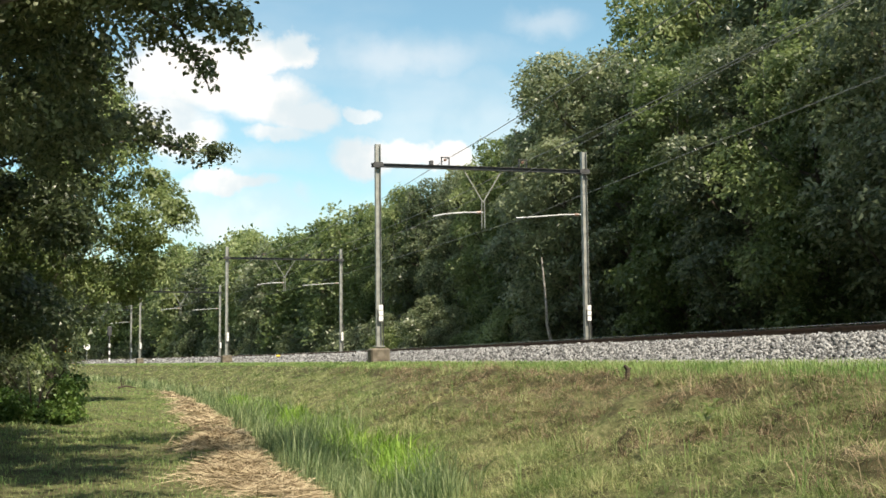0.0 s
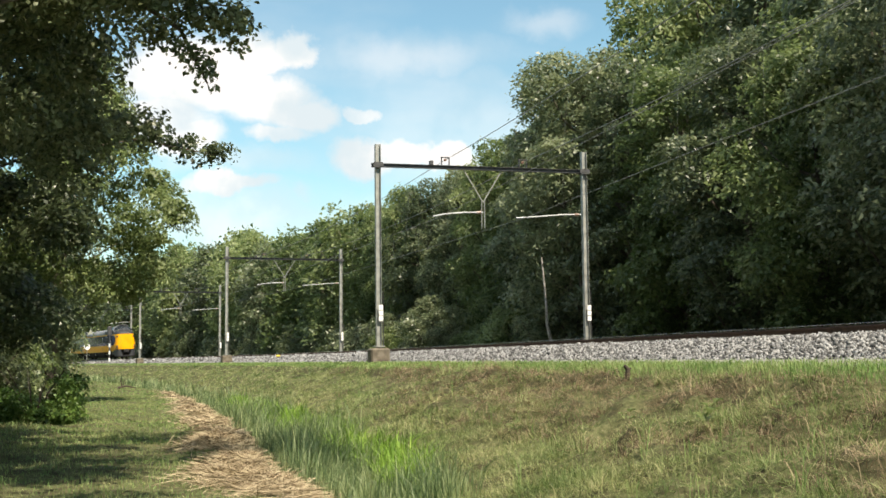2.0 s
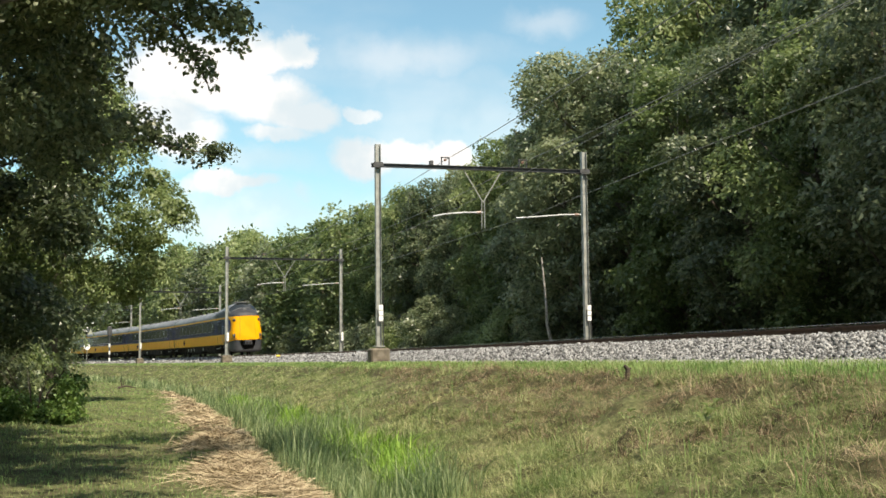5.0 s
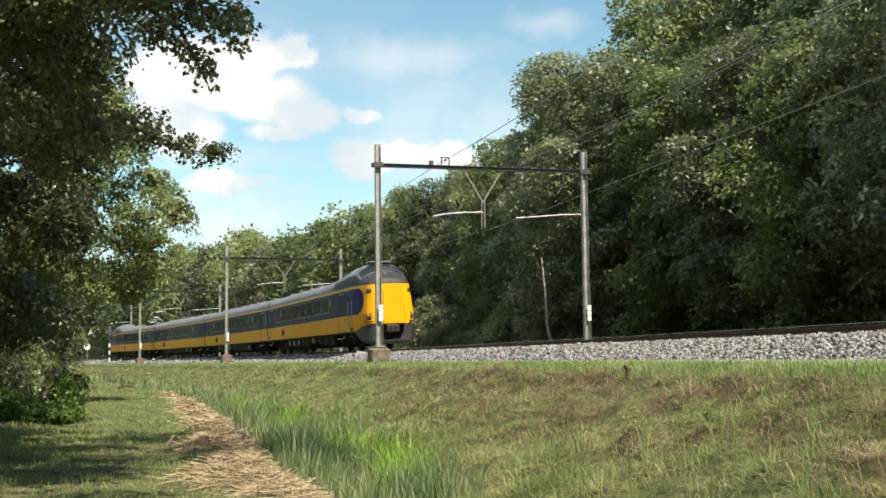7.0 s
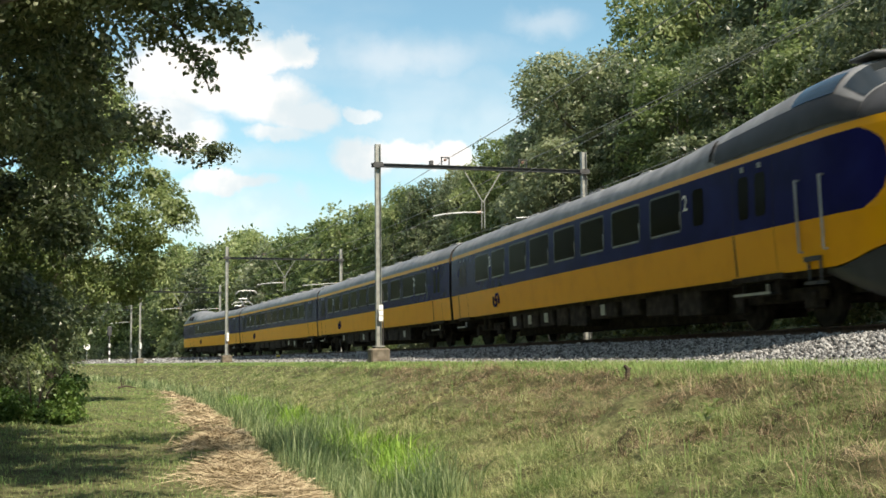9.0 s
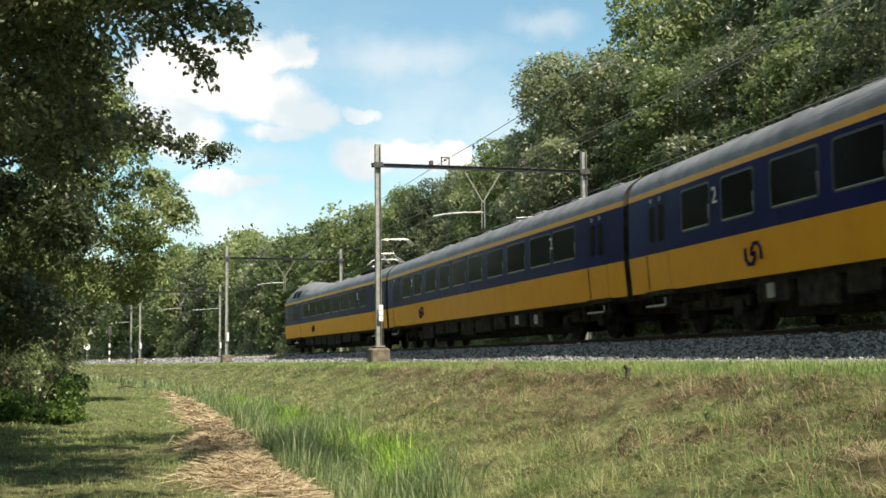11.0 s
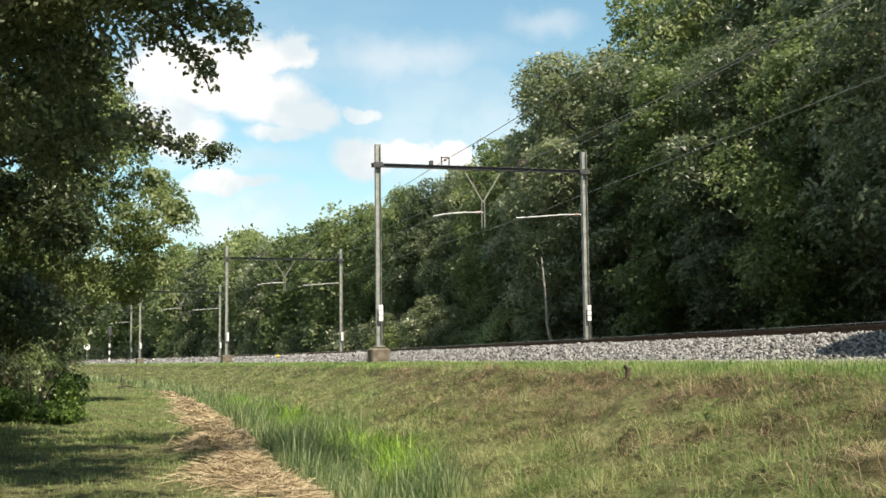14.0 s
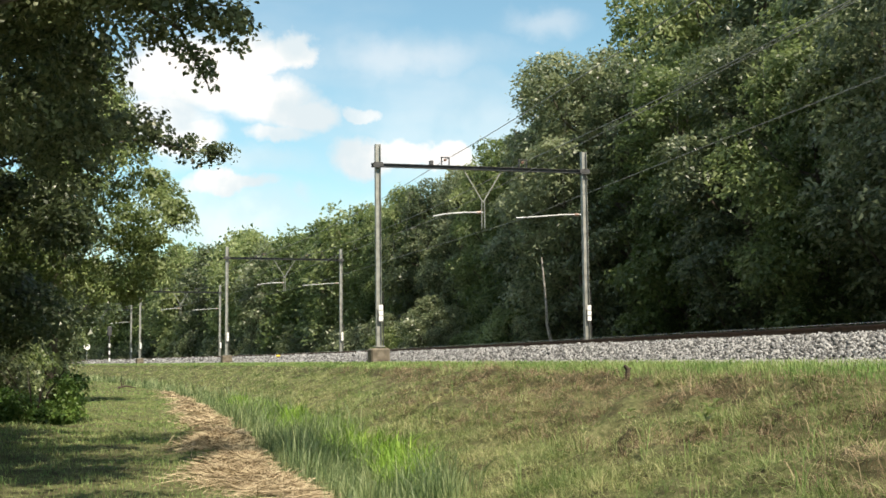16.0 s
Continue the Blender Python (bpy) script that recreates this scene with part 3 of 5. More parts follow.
    blades("ditch_weed", x, y, ground_h(x, y, o), r.uniform(0.30, 0.62, m), (0.018 + 0.0006 * (s + 33)) * r.uniform(0.6, 1.5, m), 1.1, MAT["weed"], 57,
           "bright yellow-green leafy weeds beside the ditch", "weeds", tuft=14, spread=0.17)
    # single tall stems standing out of the bank
    s, o = scatter(-44, -5, -5.2, -2.6, 250, r, 1.0)
    x, y = at_np(s, o)
    blades("tall_stem", x, y, ground_h(x, y, o), r.uniform(0.3, 0.6, 250), 0.008 * r.uniform(0.6, 1.4, 250), 0.35, MAT["verge"], 71, "single tall green stems on the bank", tuft=5, spread=0.05)
    # mown path
    for s0, s1, n, wid in ((-46, -22, 44000, 0.008), (-22, 15, 30000, 0.018), (15, 120, 12000, 0.05)):
        s, o = scatter(s0, s1, -14.5, -6.9, n, r, 1.3)
        x, y = at_np(s, o)
        tall = 0.10 * np.clip(patch(s, o, 0.8, 3), 0, 1)
        blades("path_grass", x, y, ground_h(x, y, o), r.uniform(0.03, 0.10, n) + tall * r.uniform(0.3, 1, n), wid * r.uniform(0.6, 1.4, n), 0.9, MAT["lawn"], 61 + n, "short mown grass on the woodland path")


def hay_off(s):
    return np.interp(s, [-42, -32, -28, -25, -15, 0, 26], [-7.35, -7.4, -7.65, -7.7, -7.5, -7.17, -6.5])


def make_hay():
    r = rng(77)
    s_list = np.arange(-42, 26, 0.22)
    prof = np.linspace(-0.7, 0.6, 13)
    V, F = [], []
    for i, s in enumerate(s_list):
        for u in prof:
            o = hay_off(s) + u + 0.15 * math.sin(s * 1.1)
            e = max(0.0, 1 - (u / 0.65) ** 2)
            hz = 0.20 * e * (0.55 + 0.45 * math.sin(s * 1.7) * math.sin(s * 0.6 + u)) + 0.10 * noise.noise((s * 1.3, u * 2.5, 0)) - 0.07 - 0.0045 * max(0, s + 28)
            p = at(s, o)
            V.append((p.x, p.y, float(ground_z(o)) + (hz if e > 0.02 else -0.05)))
    k = len(prof)
    for i in range(len(s_list) - 1):
        for j in range(k - 1):
            F.append((i * k + j, (i + 1) * k + j, (i + 1) * k + j + 1, i * k + j + 1))
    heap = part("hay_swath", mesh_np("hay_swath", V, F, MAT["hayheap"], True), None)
    tagged(heap, "swath of cut and drying hay lying beside the ditch", "hay", kind="stuff")
    n = 70000
    s = -42 + 68 * r.uniform(0, 1, n) ** 1.5
    s = s[r.uniform(0, 1, n) < np.clip(0.42 + 0.45 * np.sin(s * 0.8 + 1.0) - 0.012 * np.maximum(0, s + 25), 0.05, 1)]
    n = len(s)
    u = r.normal(0, 0.33, n)
    o = hay_off(s) + u + 0.15 * np.sin(s * 1.1)
    x, y = at_np(s, o)
    e = np.clip(1 - (u / 0.65) ** 2, 0, 1)
    z = ground_h(x, y, o) + 0.20 * e * (0.55 + 0.45 * np.sin(s * 1.7) * np.sin(s * 0.6 + u)) + 0.01 + r.uniform(0, 0.06, n)
    L, a, t = r.uniform(0.15, 0.6, n), r.uniform(0, 6.283, n), r.normal(0, 0.22, n)
    w = 0.0013 + 0.00011 * np.clip(s + 47, 0, 60)
    d = np.stack([np.cos(a) * np.cos(t), np.sin(a) * np.cos(t), np.sin(t)], -1) * L[:, None] / 2
    p = np.stack([-np.sin(a), np.cos(a), 0.6 + 0 * a], -1) * w[:, None]
    c = np.stack([x, y, z], -1)
    V = np.stack([c - d - p, c - d + p, c + d + p, c + d - p], 1).reshape(-1, 3)
    F = 4 * np.arange(n)[:, None] + np.arange(4)[None]
    tagged(part("hay_stalks", mesh_np("hay_stalks", V, F, MAT["hay"]), None), "loose pale straw stalks strewn over the hay", "hay", kind="stuff")


# ---- catenary portals ----
BASE = EYE + 0.518
SPANS = [-137.0, -92.0, -45.6, 0.0, 44.7, 89.7, 136.2, 181.0, 226.0]
W = 8.76


def hbeam(bm, p, w, d, h, t=0.014):
    """An upright H section, flanges across x."""
    box(bm, (p[0] - w / 2, p[1], p[2] + h / 2), (t, d, h))
    box(bm, (p[0] + w / 2, p[1], p[2] + h / 2), (t, d, h))
    box(bm, (p[0], p[1], p[2] + h / 2), (w, t, h))


def make_portal():
    """Local x runs across the line from the near mast, z from the footing's top."""
    th = tagged(new("catenary_portal"), "weathered steel catenary portal spanning both tracks", "catenary portal", group="portals along the line")
    for x in (0.0, W):
        bm = bmnew()
        hbeam(bm, (x, 0, -0.05), 0.20, 0.22, 8.08)
        box(bm, (x, 0, 0.02), (0.42, 0.42, 0.04))
        mast = part("mast", bm, MAT["steel"], th)
        bm = bmnew()
        box(bm, (x, 0, -0.36), (0.76, 0.76, 0.62), bevel=0.07)
        part("footing", bm, MAT["concrete"], th, "stained concrete footing")
        bm = bmnew()
        for k in range(3):
            box(bm, (x + 0.07, -0.135, 1.10 + 0.22 * k), (0.17, 0.02, 0.20), bevel=0.006)
        part("enamel_plate", bm, MAT["plate"], mast, "white enamel plate")
        bm = bmnew()
        box(bm, (x, 0, 7.19), (0.44, 0.32, 0.14), bevel=0.01)
        box(bm, (x, -0.14, 7.19), (0.36, 0.03, 0.22))
        part("bracket", bm, MAT["dark"], mast)
        bm = bmnew()
        rod(bm, (x + 0.17, -0.06, 0.0), (x + 0.17, -0.06, 2.2), 0.018, 6)
        part("cable_pipe", bm, MAT["dark"], mast)
    bm = bmnew()
    for z in (7.13, 7.26):
        box(bm, (W / 2, 0, z), (W + 0.5, 0.16, 0.018))
    box(bm, (W / 2, 0, 7.195), (W + 0.5, 0.012, 0.13))
    part("crossbeam", bm, MAT["dark"], th, "dark steel crossbeam")
    bm = bmnew()
    rod(bm, (3.55, 0, 7.12), (4.36, 0, 5.8), 0.028, 6)
    rod(bm, (5.17, 0, 7.12), (4.36, 0, 5.8), 0.028, 6)
    rod(bm, (4.30, 0, 5.85), (4.30, 0, 4.75), 0.022, 6)
    rod(bm, (4.42, 0, 5.85), (4.42, 0, 4.75), 0.022, 6)
    part("hanger", bm, MAT["steel"], th, "V-shaped hanger frame")
    for root, end in ((4.36, 2.25), (8.6, 5.75)):
        bm = bmnew()
        pts = [(root, 0, 5.40), (root - 0.8, 0, 5.38), (root - 1.6, 0, 5.30), (end, 0, 5.20)]
        for a, b in zip(pts, pts[1:]):
            rod(bm, a, b, 0.032, 8)
        arm = part("registration_arm", bm, MAT["arm"], th, "bright registration arm")
        bm = bmnew()
        for k in range(4):
            rod(bm, (root - 0.10 - 0.05 * k, 0, 5.395), (root - 0.13 - 0.05 * k, 0, 5.395), 0.06, 8)
        part("insulator", bm, MAT["insul"], arm)
    for x in (2.79, 6.09):
        bm = bmnew()
        for dx in (-0.16, 0.16):
            rod(bm, (x + dx, 0, 7.26), (x + dx, 0, 7.60), 0.028, 6)
        rod(bm, (x - 0.18, 0, 7.60), (x + 0.18, 0, 7.60), 0.025, 6)
        hold = part("wire_holder", bm, MAT["dark"], th)
        bm = bmnew()
        for k in range(3):
            rod(bm, (x, -0.04 + 0.05 * k, 7.50), (x, -0.02 + 0.05 * k, 7.50), 0.055, 8)
        part("insulator", bm, MAT["insul"], hold)
    bm = bmnew()
    box(bm, (2.2, 0, 7.36), (0.16, 0.16, 0.18), bevel=0.02)
    part("clamp", bm, MAT["dark"], th)
    return th


def portal_pose(s):
    p = at(s, 0, BASE)
    return Matrix.Translation(p) @ Matrix.Rotation(heading(s), 4, "Z")


def make_wire(name, pts, r, label):
    cu = bpy.data.curves.new(name, "CURVE")
    cu.dimensions, cu.bevel_depth, cu.bevel_resolution = "3D", r, 1
    sp = cu.splines.new("POLY")
    sp.points.add(len(pts) - 1)
    for q, p in zip(sp.points, pts):
        q.co = (*p, 1)
    cu.materials.append(MAT["wire"])
    tagged(new(name, cu), label, "overhead wire", group="overhead wires")


def make_catenary():
    first = make_portal()
    first.matrix_basis = portal_pose(0.0)
    for s in SPANS:
        if s != 0.0:
            copy_thing(first, portal_pose(s))
    for c, m in ((2.55, 2.79), (6.05, 6.09)):
        cat, con, con2 = [], [], []
        for a, b in zip(SPANS, SPANS[1:]):
            for i in range(12):
                f = i / 12
                s = a + (b - a) * f
                sag = 0.4 * 4 * f * (1 - f)
                # both wires run straight from portal to portal
                pa, pb = at(a, m), at(b, m)
                p = pa.lerp(pb, f)
                cat.append((p.x, p.y, BASE + 7.5 - sag))
                pa, pb = at(a, c), at(b, c)
                p = pa.lerp(pb, f)
                n = Vector((math.cos(heading(s)), math.sin(heading(s)), 0)) * 0.02
                con.append((p.x - n.x, p.y - n.y, BASE + 5.18))
                con2.append((p.x + n.x, p.y + n.y, BASE + 5.18))
        make_wire("messenger_wire", cat, 0.013, "dark stranded messenger wire sagging between portals")
        make_wire("contact_wire", con, 0.005, "thin copper contact wire above the track")
        make_wire("contact_wire", con2, 0.005, "thin copper contact wire above the track")
        bm = bmnew()
        for a, b in zip(SPANS, SPANS[1:]):
            for i in range(1, 9):
                f = i / 9
                s = a + (b - a) * f
                p, q = at(a, m).lerp(at(b, m), f), at(a, c).lerp(at(b, c), f)
                rod(bm, (p.x, p.y, BASE + 7.5 - 0.4 * 4 * f * (1 - f)), (q.x, q.y, BASE + 5.18), 0.0025, 4)
        tagged(part("dropper_wires", bm, MAT["wire"]), "thin droppers between messenger and contact wires", "overhead wire", kind="stuff")


# ---- trees ----
def leaf_mesh(name, lobes, size, per, mat, seed, shell=0.55, hang=0.15, sprig=7, tri=False, spray=1.15, flat=0.78, up=0.0):
    """Leaves in flat sprays about many lobes (x, y, z, radius); a leaf is a folded rhombus or, far off, a single blade."""
    r = rng(seed)
    L = np.asarray(lobes, float)
    cnt = np.maximum(2, (per / sprig * (L[:, 3] / L[:, 3].mean()) ** 2).astype(int))
    c = np.repeat(L, cnt, axis=0)
    n = len(c)
    d = r.normal(size=(n, 3))
    d /= np.linalg.norm(d, axis=1)[:, None]
    d[:, 2] = np.where((d[:, 2] < 0) & (r.uniform(0, 1, n) < up), -d[:, 2], d[:, 2])
    rad = c[:, 3] * (shell + (1 - shell) * r.uniform(0, 1, n) ** 0.6) * (1 + 0.30 * np.sin(d[:, 0] * 7 + c[:, 0] * 3) * np.sin(d[:, 2] * 6 + c[:, 1] * 5))
    p = c[:, :3] + d * rad[:, None] * np.array([1.0, 1.0, flat])
    ax = d + r.normal(0, 0.30, (n, 3)) + np.array([0, 0, 0.60])
    ax /= np.linalg.norm(ax, axis=1)[:, None]
    big = r.uniform(0.6, 1.5, n)
    # each spray spreads its leaves in a thin tilted layer, facing much the same way
    p, ax, big = np.repeat(p, sprig, axis=0), np.repeat(ax, sprig, axis=0), np.repeat(big, sprig)
    n = len(p)
    q = np.clip(r.normal(0, 1.0, (n, 3)), -1.5, 1.5)
    q -= 0.75 * np.sum(q * ax, axis=1)[:, None] * ax
    q[:, 2] -= 0.25 * (q[:, 0] ** 2 + q[:, 1] ** 2)
    p = p + q * (size * spray * big)[:, None]
    nn = ax + r.normal(0, 0.34, (n, 3))
    nn /= np.linalg.norm(nn, axis=1)[:, None]
    u = np.cross(nn, r.normal(size=(n, 3)))
    u /= np.linalg.norm(u, axis=1)[:, None]
    u[:, 2] -= hang
    v = np.cross(nn, u)
    s = (size * r.uniform(0.6, 1.4, n))[:, None]
    if tri:
        V = np.stack([p - u * s * 0.55 - v * s * 0.2, p + v * s * 0.42, p + u * s * 0.6 - v * s * 0.15], 1).reshape(-1, 3)
        return mesh_np(name, V, 3 * np.arange(n)[:, None] + np.arange(3)[None], mat)
    V = np.stack([p - u * s * 0.55, p + v * s * 0.34 + nn * s * 0.12, p + u * s * 0.55, p - v * s * 0.34 + nn * s * 0.12], 1).reshape(-1, 3)
    return mesh_np(name, V, 4 * np.arange(n)[:, None] + np.arange(4)[None], mat)


def limb(bm, pts, r0, r1, seg=7):
    for i in range(len(pts) - 1):
        a, b = i / (len(pts) - 1), (i + 1) / (len(pts) - 1)
        rod(bm, pts[i], pts[i + 1], r0 + (r1 - r0) * a, seg, r0 + (r1 - r0) * b)


def make_tree(name, label, height, radius, base, seed, size, per, nl, mat, bark="bark", trunk_r=0.2, lean=(0, 0), flat=0.0):
    """A tree on its own origin: trunk with limbs, and a crown of leafy lobes."""
    rd = random.Random(seed)
    th = tagged(new(name), label, "tree")
    bm = bmnew()
    top = Vector((lean[0], lean[1], height * 0.86))
    pts = [Vector((0, 0, -0.3))] + [Vector((top.x * f + rd.uniform(-.2, .2) * f, top.y * f + rd.uniform(-.2, .2) * f, top.z * f)) for f in (0.15, 0.35, 0.55, 0.78, 1.0)]
    limb(bm, pts, trunk_r, trunk_r * 0.2, 8)
    lobes = []
    mid, half = (base + height) / 2, (height - base) / 2
    for i in range(nl):
        f = (i + 0.5) / nl
        z = base + (height - base) * f
        prof = math.sqrt(max(0.05, 1 - ((z - mid + flat * half) / (half * 1.08)) ** 2))
        a = i * 2.39996 + rd.uniform(-.4, .4)
        rr = radius * prof * rd.uniform(0.45, 1.0)
        lr = radius * rd.uniform(0.17, 0.40) * (0.72 + 0.3 * prof)
        cx, cy = lean[0] * z / height + math.cos(a) * max(0, rr - lr * 0.5), lean[1] * z / height + math.sin(a) * max(0, rr - lr * 0.5)
        lobes.append((cx, cy, z - lr * 0.3, lr))
        if i % 2 == 0:
            zb = max(base * 0.7, z - radius * 0.6)
            st = Vector((lean[0] * zb / height, lean[1] * zb / height, min(zb, top.z)))
            en = Vector((cx, cy, z))
            md = st.lerp(en, 0.5) + Vector((0, 0, -0.15 * (en - st).length))
            limb(bm, [st, md, en], trunk_r * 0.36, 0.02, 5)
    part("trunk", bm, MAT[bark], th)
    part("crown", leaf_mesh("crown", lobes, size, per, mat, seed, 0.72, tri=True, sprig=15, spray=1.75, flat=0.55, up=0.55), None, th)
    return th


def plant(proto, x, y, z, turn, scale, sz=None):
    return copy_thing(proto, Matrix.LocRotScale((x, y, z), Euler((0, 0, turn)), (scale, scale, sz or scale)))


def make_woods():
    rd = random.Random(3)
    oak = MAT["leafA"]
    mpl = MAT["leafB"]
    specs = [("oak_tree", "tall dense dark green oak beside the railway", 17.0, 4.2, 1.4, 1, oak, 0.26, 0.0),
             ("oak_tree", "broad dark green oak at the wood's edge", 16.0, 4.8, 2.0, 2, oak, 0.28, -0.15),
             ("maple_tree", "bushy mid-green maple at the wood's edge", 14.5, 3.9, 1.0, 3, mpl, 0.2, 0.0),
             ("maple_tree", "slender light green maple at the wood's edge", 16.0, 3.2, 2.0, 4, mpl, 0.18, 0.0)]
    kinds = [make_tree(n_, l_, h_, r_, b_, sd_, 0.20, 580, 56, m_, trunk_r=t_, flat=f_) for n_, l_, h_, r_, b_, sd_, m_, t_, f_ in specs]
    # the same trees with fewer, larger sprays for the depth of the wood
    deep = [make_tree(n_, l_, h_, r_, b_, sd_, 0.36, 190, 46, m_, trunk_r=t_, flat=f_) for n_, l_, h_, r_, b_, sd_, m_, t_, f_ in specs]
    shrubs = [
        make_tree("shrub", "dense dark green undergrowth shrub", 4.2, 2.3, 0.2, 5, 0.14, 330, 32, oak, trunk_r=0.07),
        make_tree("shrub", "dense dark green undergrowth shrub", 4.0, 2.3, 0.2, 7, 0.24, 110, 32, oak, trunk_r=0.07),
        make_tree("shrub", "leafy green undergrowth shrub", 3.2, 2.0, 0.1, 6, 0.14, 330, 28, mpl, trunk_r=0.06),
    ]
    spare = kinds + deep + shrubs
    # far side of the line: domed front row, a taller row behind it, back row
    # the rows' unseen camera ends are kept tall to shade the wood's foot
    def front_height(s):
        return float(np.interp(s, [-60, -22, -10, 0, 7, 11, 17, 20, 22.5, 28, 45, 60, 75, 90, 105, 120, 200, 300],
                               [15, 15.5, 13.2, 13.6, 15.5, 17.6, 18, 17.6, 15.2, 14.8, 15.2, 13.9, 14.0, 14.8, 16.4, 17.2, 17.2, 18.5]))

    def back_height(s):
        return float(np.interp(s, [-60, -22, -10, 0, 10, 18, 22, 27, 33, 45, 60, 75, 90, 105, 120, 200, 300],
                               [18, 19, 19.5, 20.5, 22.5, 22.5, 21, 18.5, 16.5, 16, 14.6, 14.7, 15.5, 17.2, 18, 18, 19.4]))

    def row(s0, s1, step, o0, o1, high, grp, fine):
        s = s0
        while s < s1:
            i = rd.choice((0, 1, 0, 1, 2)) if s < 24 else rd.choice((2, 3, 3, 2, 0))
            k = (kinds if s < fine else deep)[i]
            hgt = high(s) * rd.uniform(0.92, 1.05)
            nom = (17.0, 16.0, 14.5, 16.0)[i]
            o = rd.uniform(o0, o1)
            p = at(s, o)
            sc = hgt / nom
            plant(k, p.x, p.y, float(ground_z(o)), rd.uniform(0, 6.28), min(1.25, sc * rd.uniform(0.9, 1.1)), sc)["group"] = grp
            s += step * rd.uniform(0.75, 1.25)

    row(-45, 150, 4.6, 13.8, 16.2, front_height, "trees beyond the line", 55)
    row(-40, 260, 5.6, 19.5, 22.5, back_height, "trees beyond the line", 34)
    row(-45, 120, 7.5, 26.0, 31.0, back_height, "trees beyond the line", -99)
    row(150, 330, 5.5, 13.5, 16.5, front_height, "trees beyond the line", -99)
    s = -38
    while s < 200:
        if s < 12 and rd.random() < 0.85:
            s += 2.6
            continue
        o = rd.uniform(11.6, 13.2)
        p = at(s, o)
        plant(shrubs[rd.choice((0, 2)) if s < 45 else 1], p.x, p.y, float(ground_z(o)) - 0.1, rd.uniform(0, 6.28), rd.uniform(0.7, 1.15))["group"] = "undergrowth beyond the line"
        s += rd.uniform(2.0, 3.4) * (1 if s < 60 else 1.6)
    # camera side: wood along the path
    for x, y, k, sc, sz in ((-24.5, 76, 1, 0.8, 0.8), (-33, 102, 0, 0.85, 0.85), (-27, 62, 0, 0.9, 0.9), (-42, 128, 2, 0.95, 0.9), (-36, 88, 1, 1.0, 1.0), (-50, 150, 0, 1.0, 1.0),
                            (-58, 172, 2, 1, 1), (-13.2, 20, 1, 0.9, 0.9), (-14.6, 27.5, 0, 0.9, 0.9), (-12.4, 15, 2, 0.9, 0.9), (-17.5, 40, 2, 0.9, 0.9), (-19, 29, 1, 1.0, 1.0), (-22, 46, 1, 0.95, 0.95), (-18.5, 34, 0, 1.0, 1.0), (-46, 112, 3, 1.0, 1.0), (-16.5, 22, 2, 1.0, 1.0), (-30, 50, 0, 1.05, 1.05)):
        plant((kinds if y < 41 else deep)[k], x, y, 0.0, rd.uniform(0, 6.28), sc, sz)["group"] = "trees along the path"
    # the wood goes on behind the camera: unseen, added to darken the train's side
    for k in range(24):
        s_, o_ = -50 - 5.2 * k * 0.9, (-14.0, -20.0)[k % 2] + rd.uniform(-1.5, 1.5) - 0.02 * k
        p = at(s_, o_)
        plant(deep[rd.randrange(4)], p.x, p.y, 0.0, rd.uniform(0, 6.28), rd.uniform(0.9, 1.1))["group"] = "trees along the path"
    for x, y, sc in ((-13.9, 38, 0.65), (-13.6, 36, 0.8), (-14.5, 40, 0.9), (-17, 47, 0.9), (-19.5, 54, 0.9), (-23, 64, 0.9), (-26, 72, 1.0), (-30, 84, 1.0), (-12.8, 29, 0.7), (-11.6, 25, 0.6), (-35, 98, 1.0)):
        plant(shrubs[rd.choice((0, 2)) if y < 45 else 1], x, y, -0.05, rd.uniform(0, 6.28), sc)["group"] = "undergrowth along the path"
    # the prototypes stand in the wood behind
    for k, ob in enumerate(spare):
        ob.location = (*at(60 + 9 * k, 36)[:2], 0.5)
        ob["group"] = "trees beyond the line" if k < 8 else "undergrowth beyond the line"


def custom_tree(name, label, root, trunk_pts, trunk_r, lobes, limbs, size, per, mat, seed, high=()):
    th = tagged(new(name), label, "tree", group="trees along the path")
    th.location = root
    bm = bmnew()
    limb(bm, [Vector(p) for p in trunk_pts], trunk_r, trunk_r * 0.35, 9)
    for pts in limbs:
        limb(bm, [Vector(p) for p in pts], trunk_r * 0.13, 0.012, 6)
    part("trunk", bm, MAT["bark"], th)
    part("crown", leaf_mesh("crown", lobes, size, per, mat, seed, 0.45, sprig=12, spray=1.15, flat=0.62, up=0.4), None, th)
    # lobes above the view, added only to cast shade
    if high:
        part("upper_crown", leaf_mesh("upper_crown", high, 0.19, 260, mat, seed + 1, 0.3, tri=True), None, th)
    return th


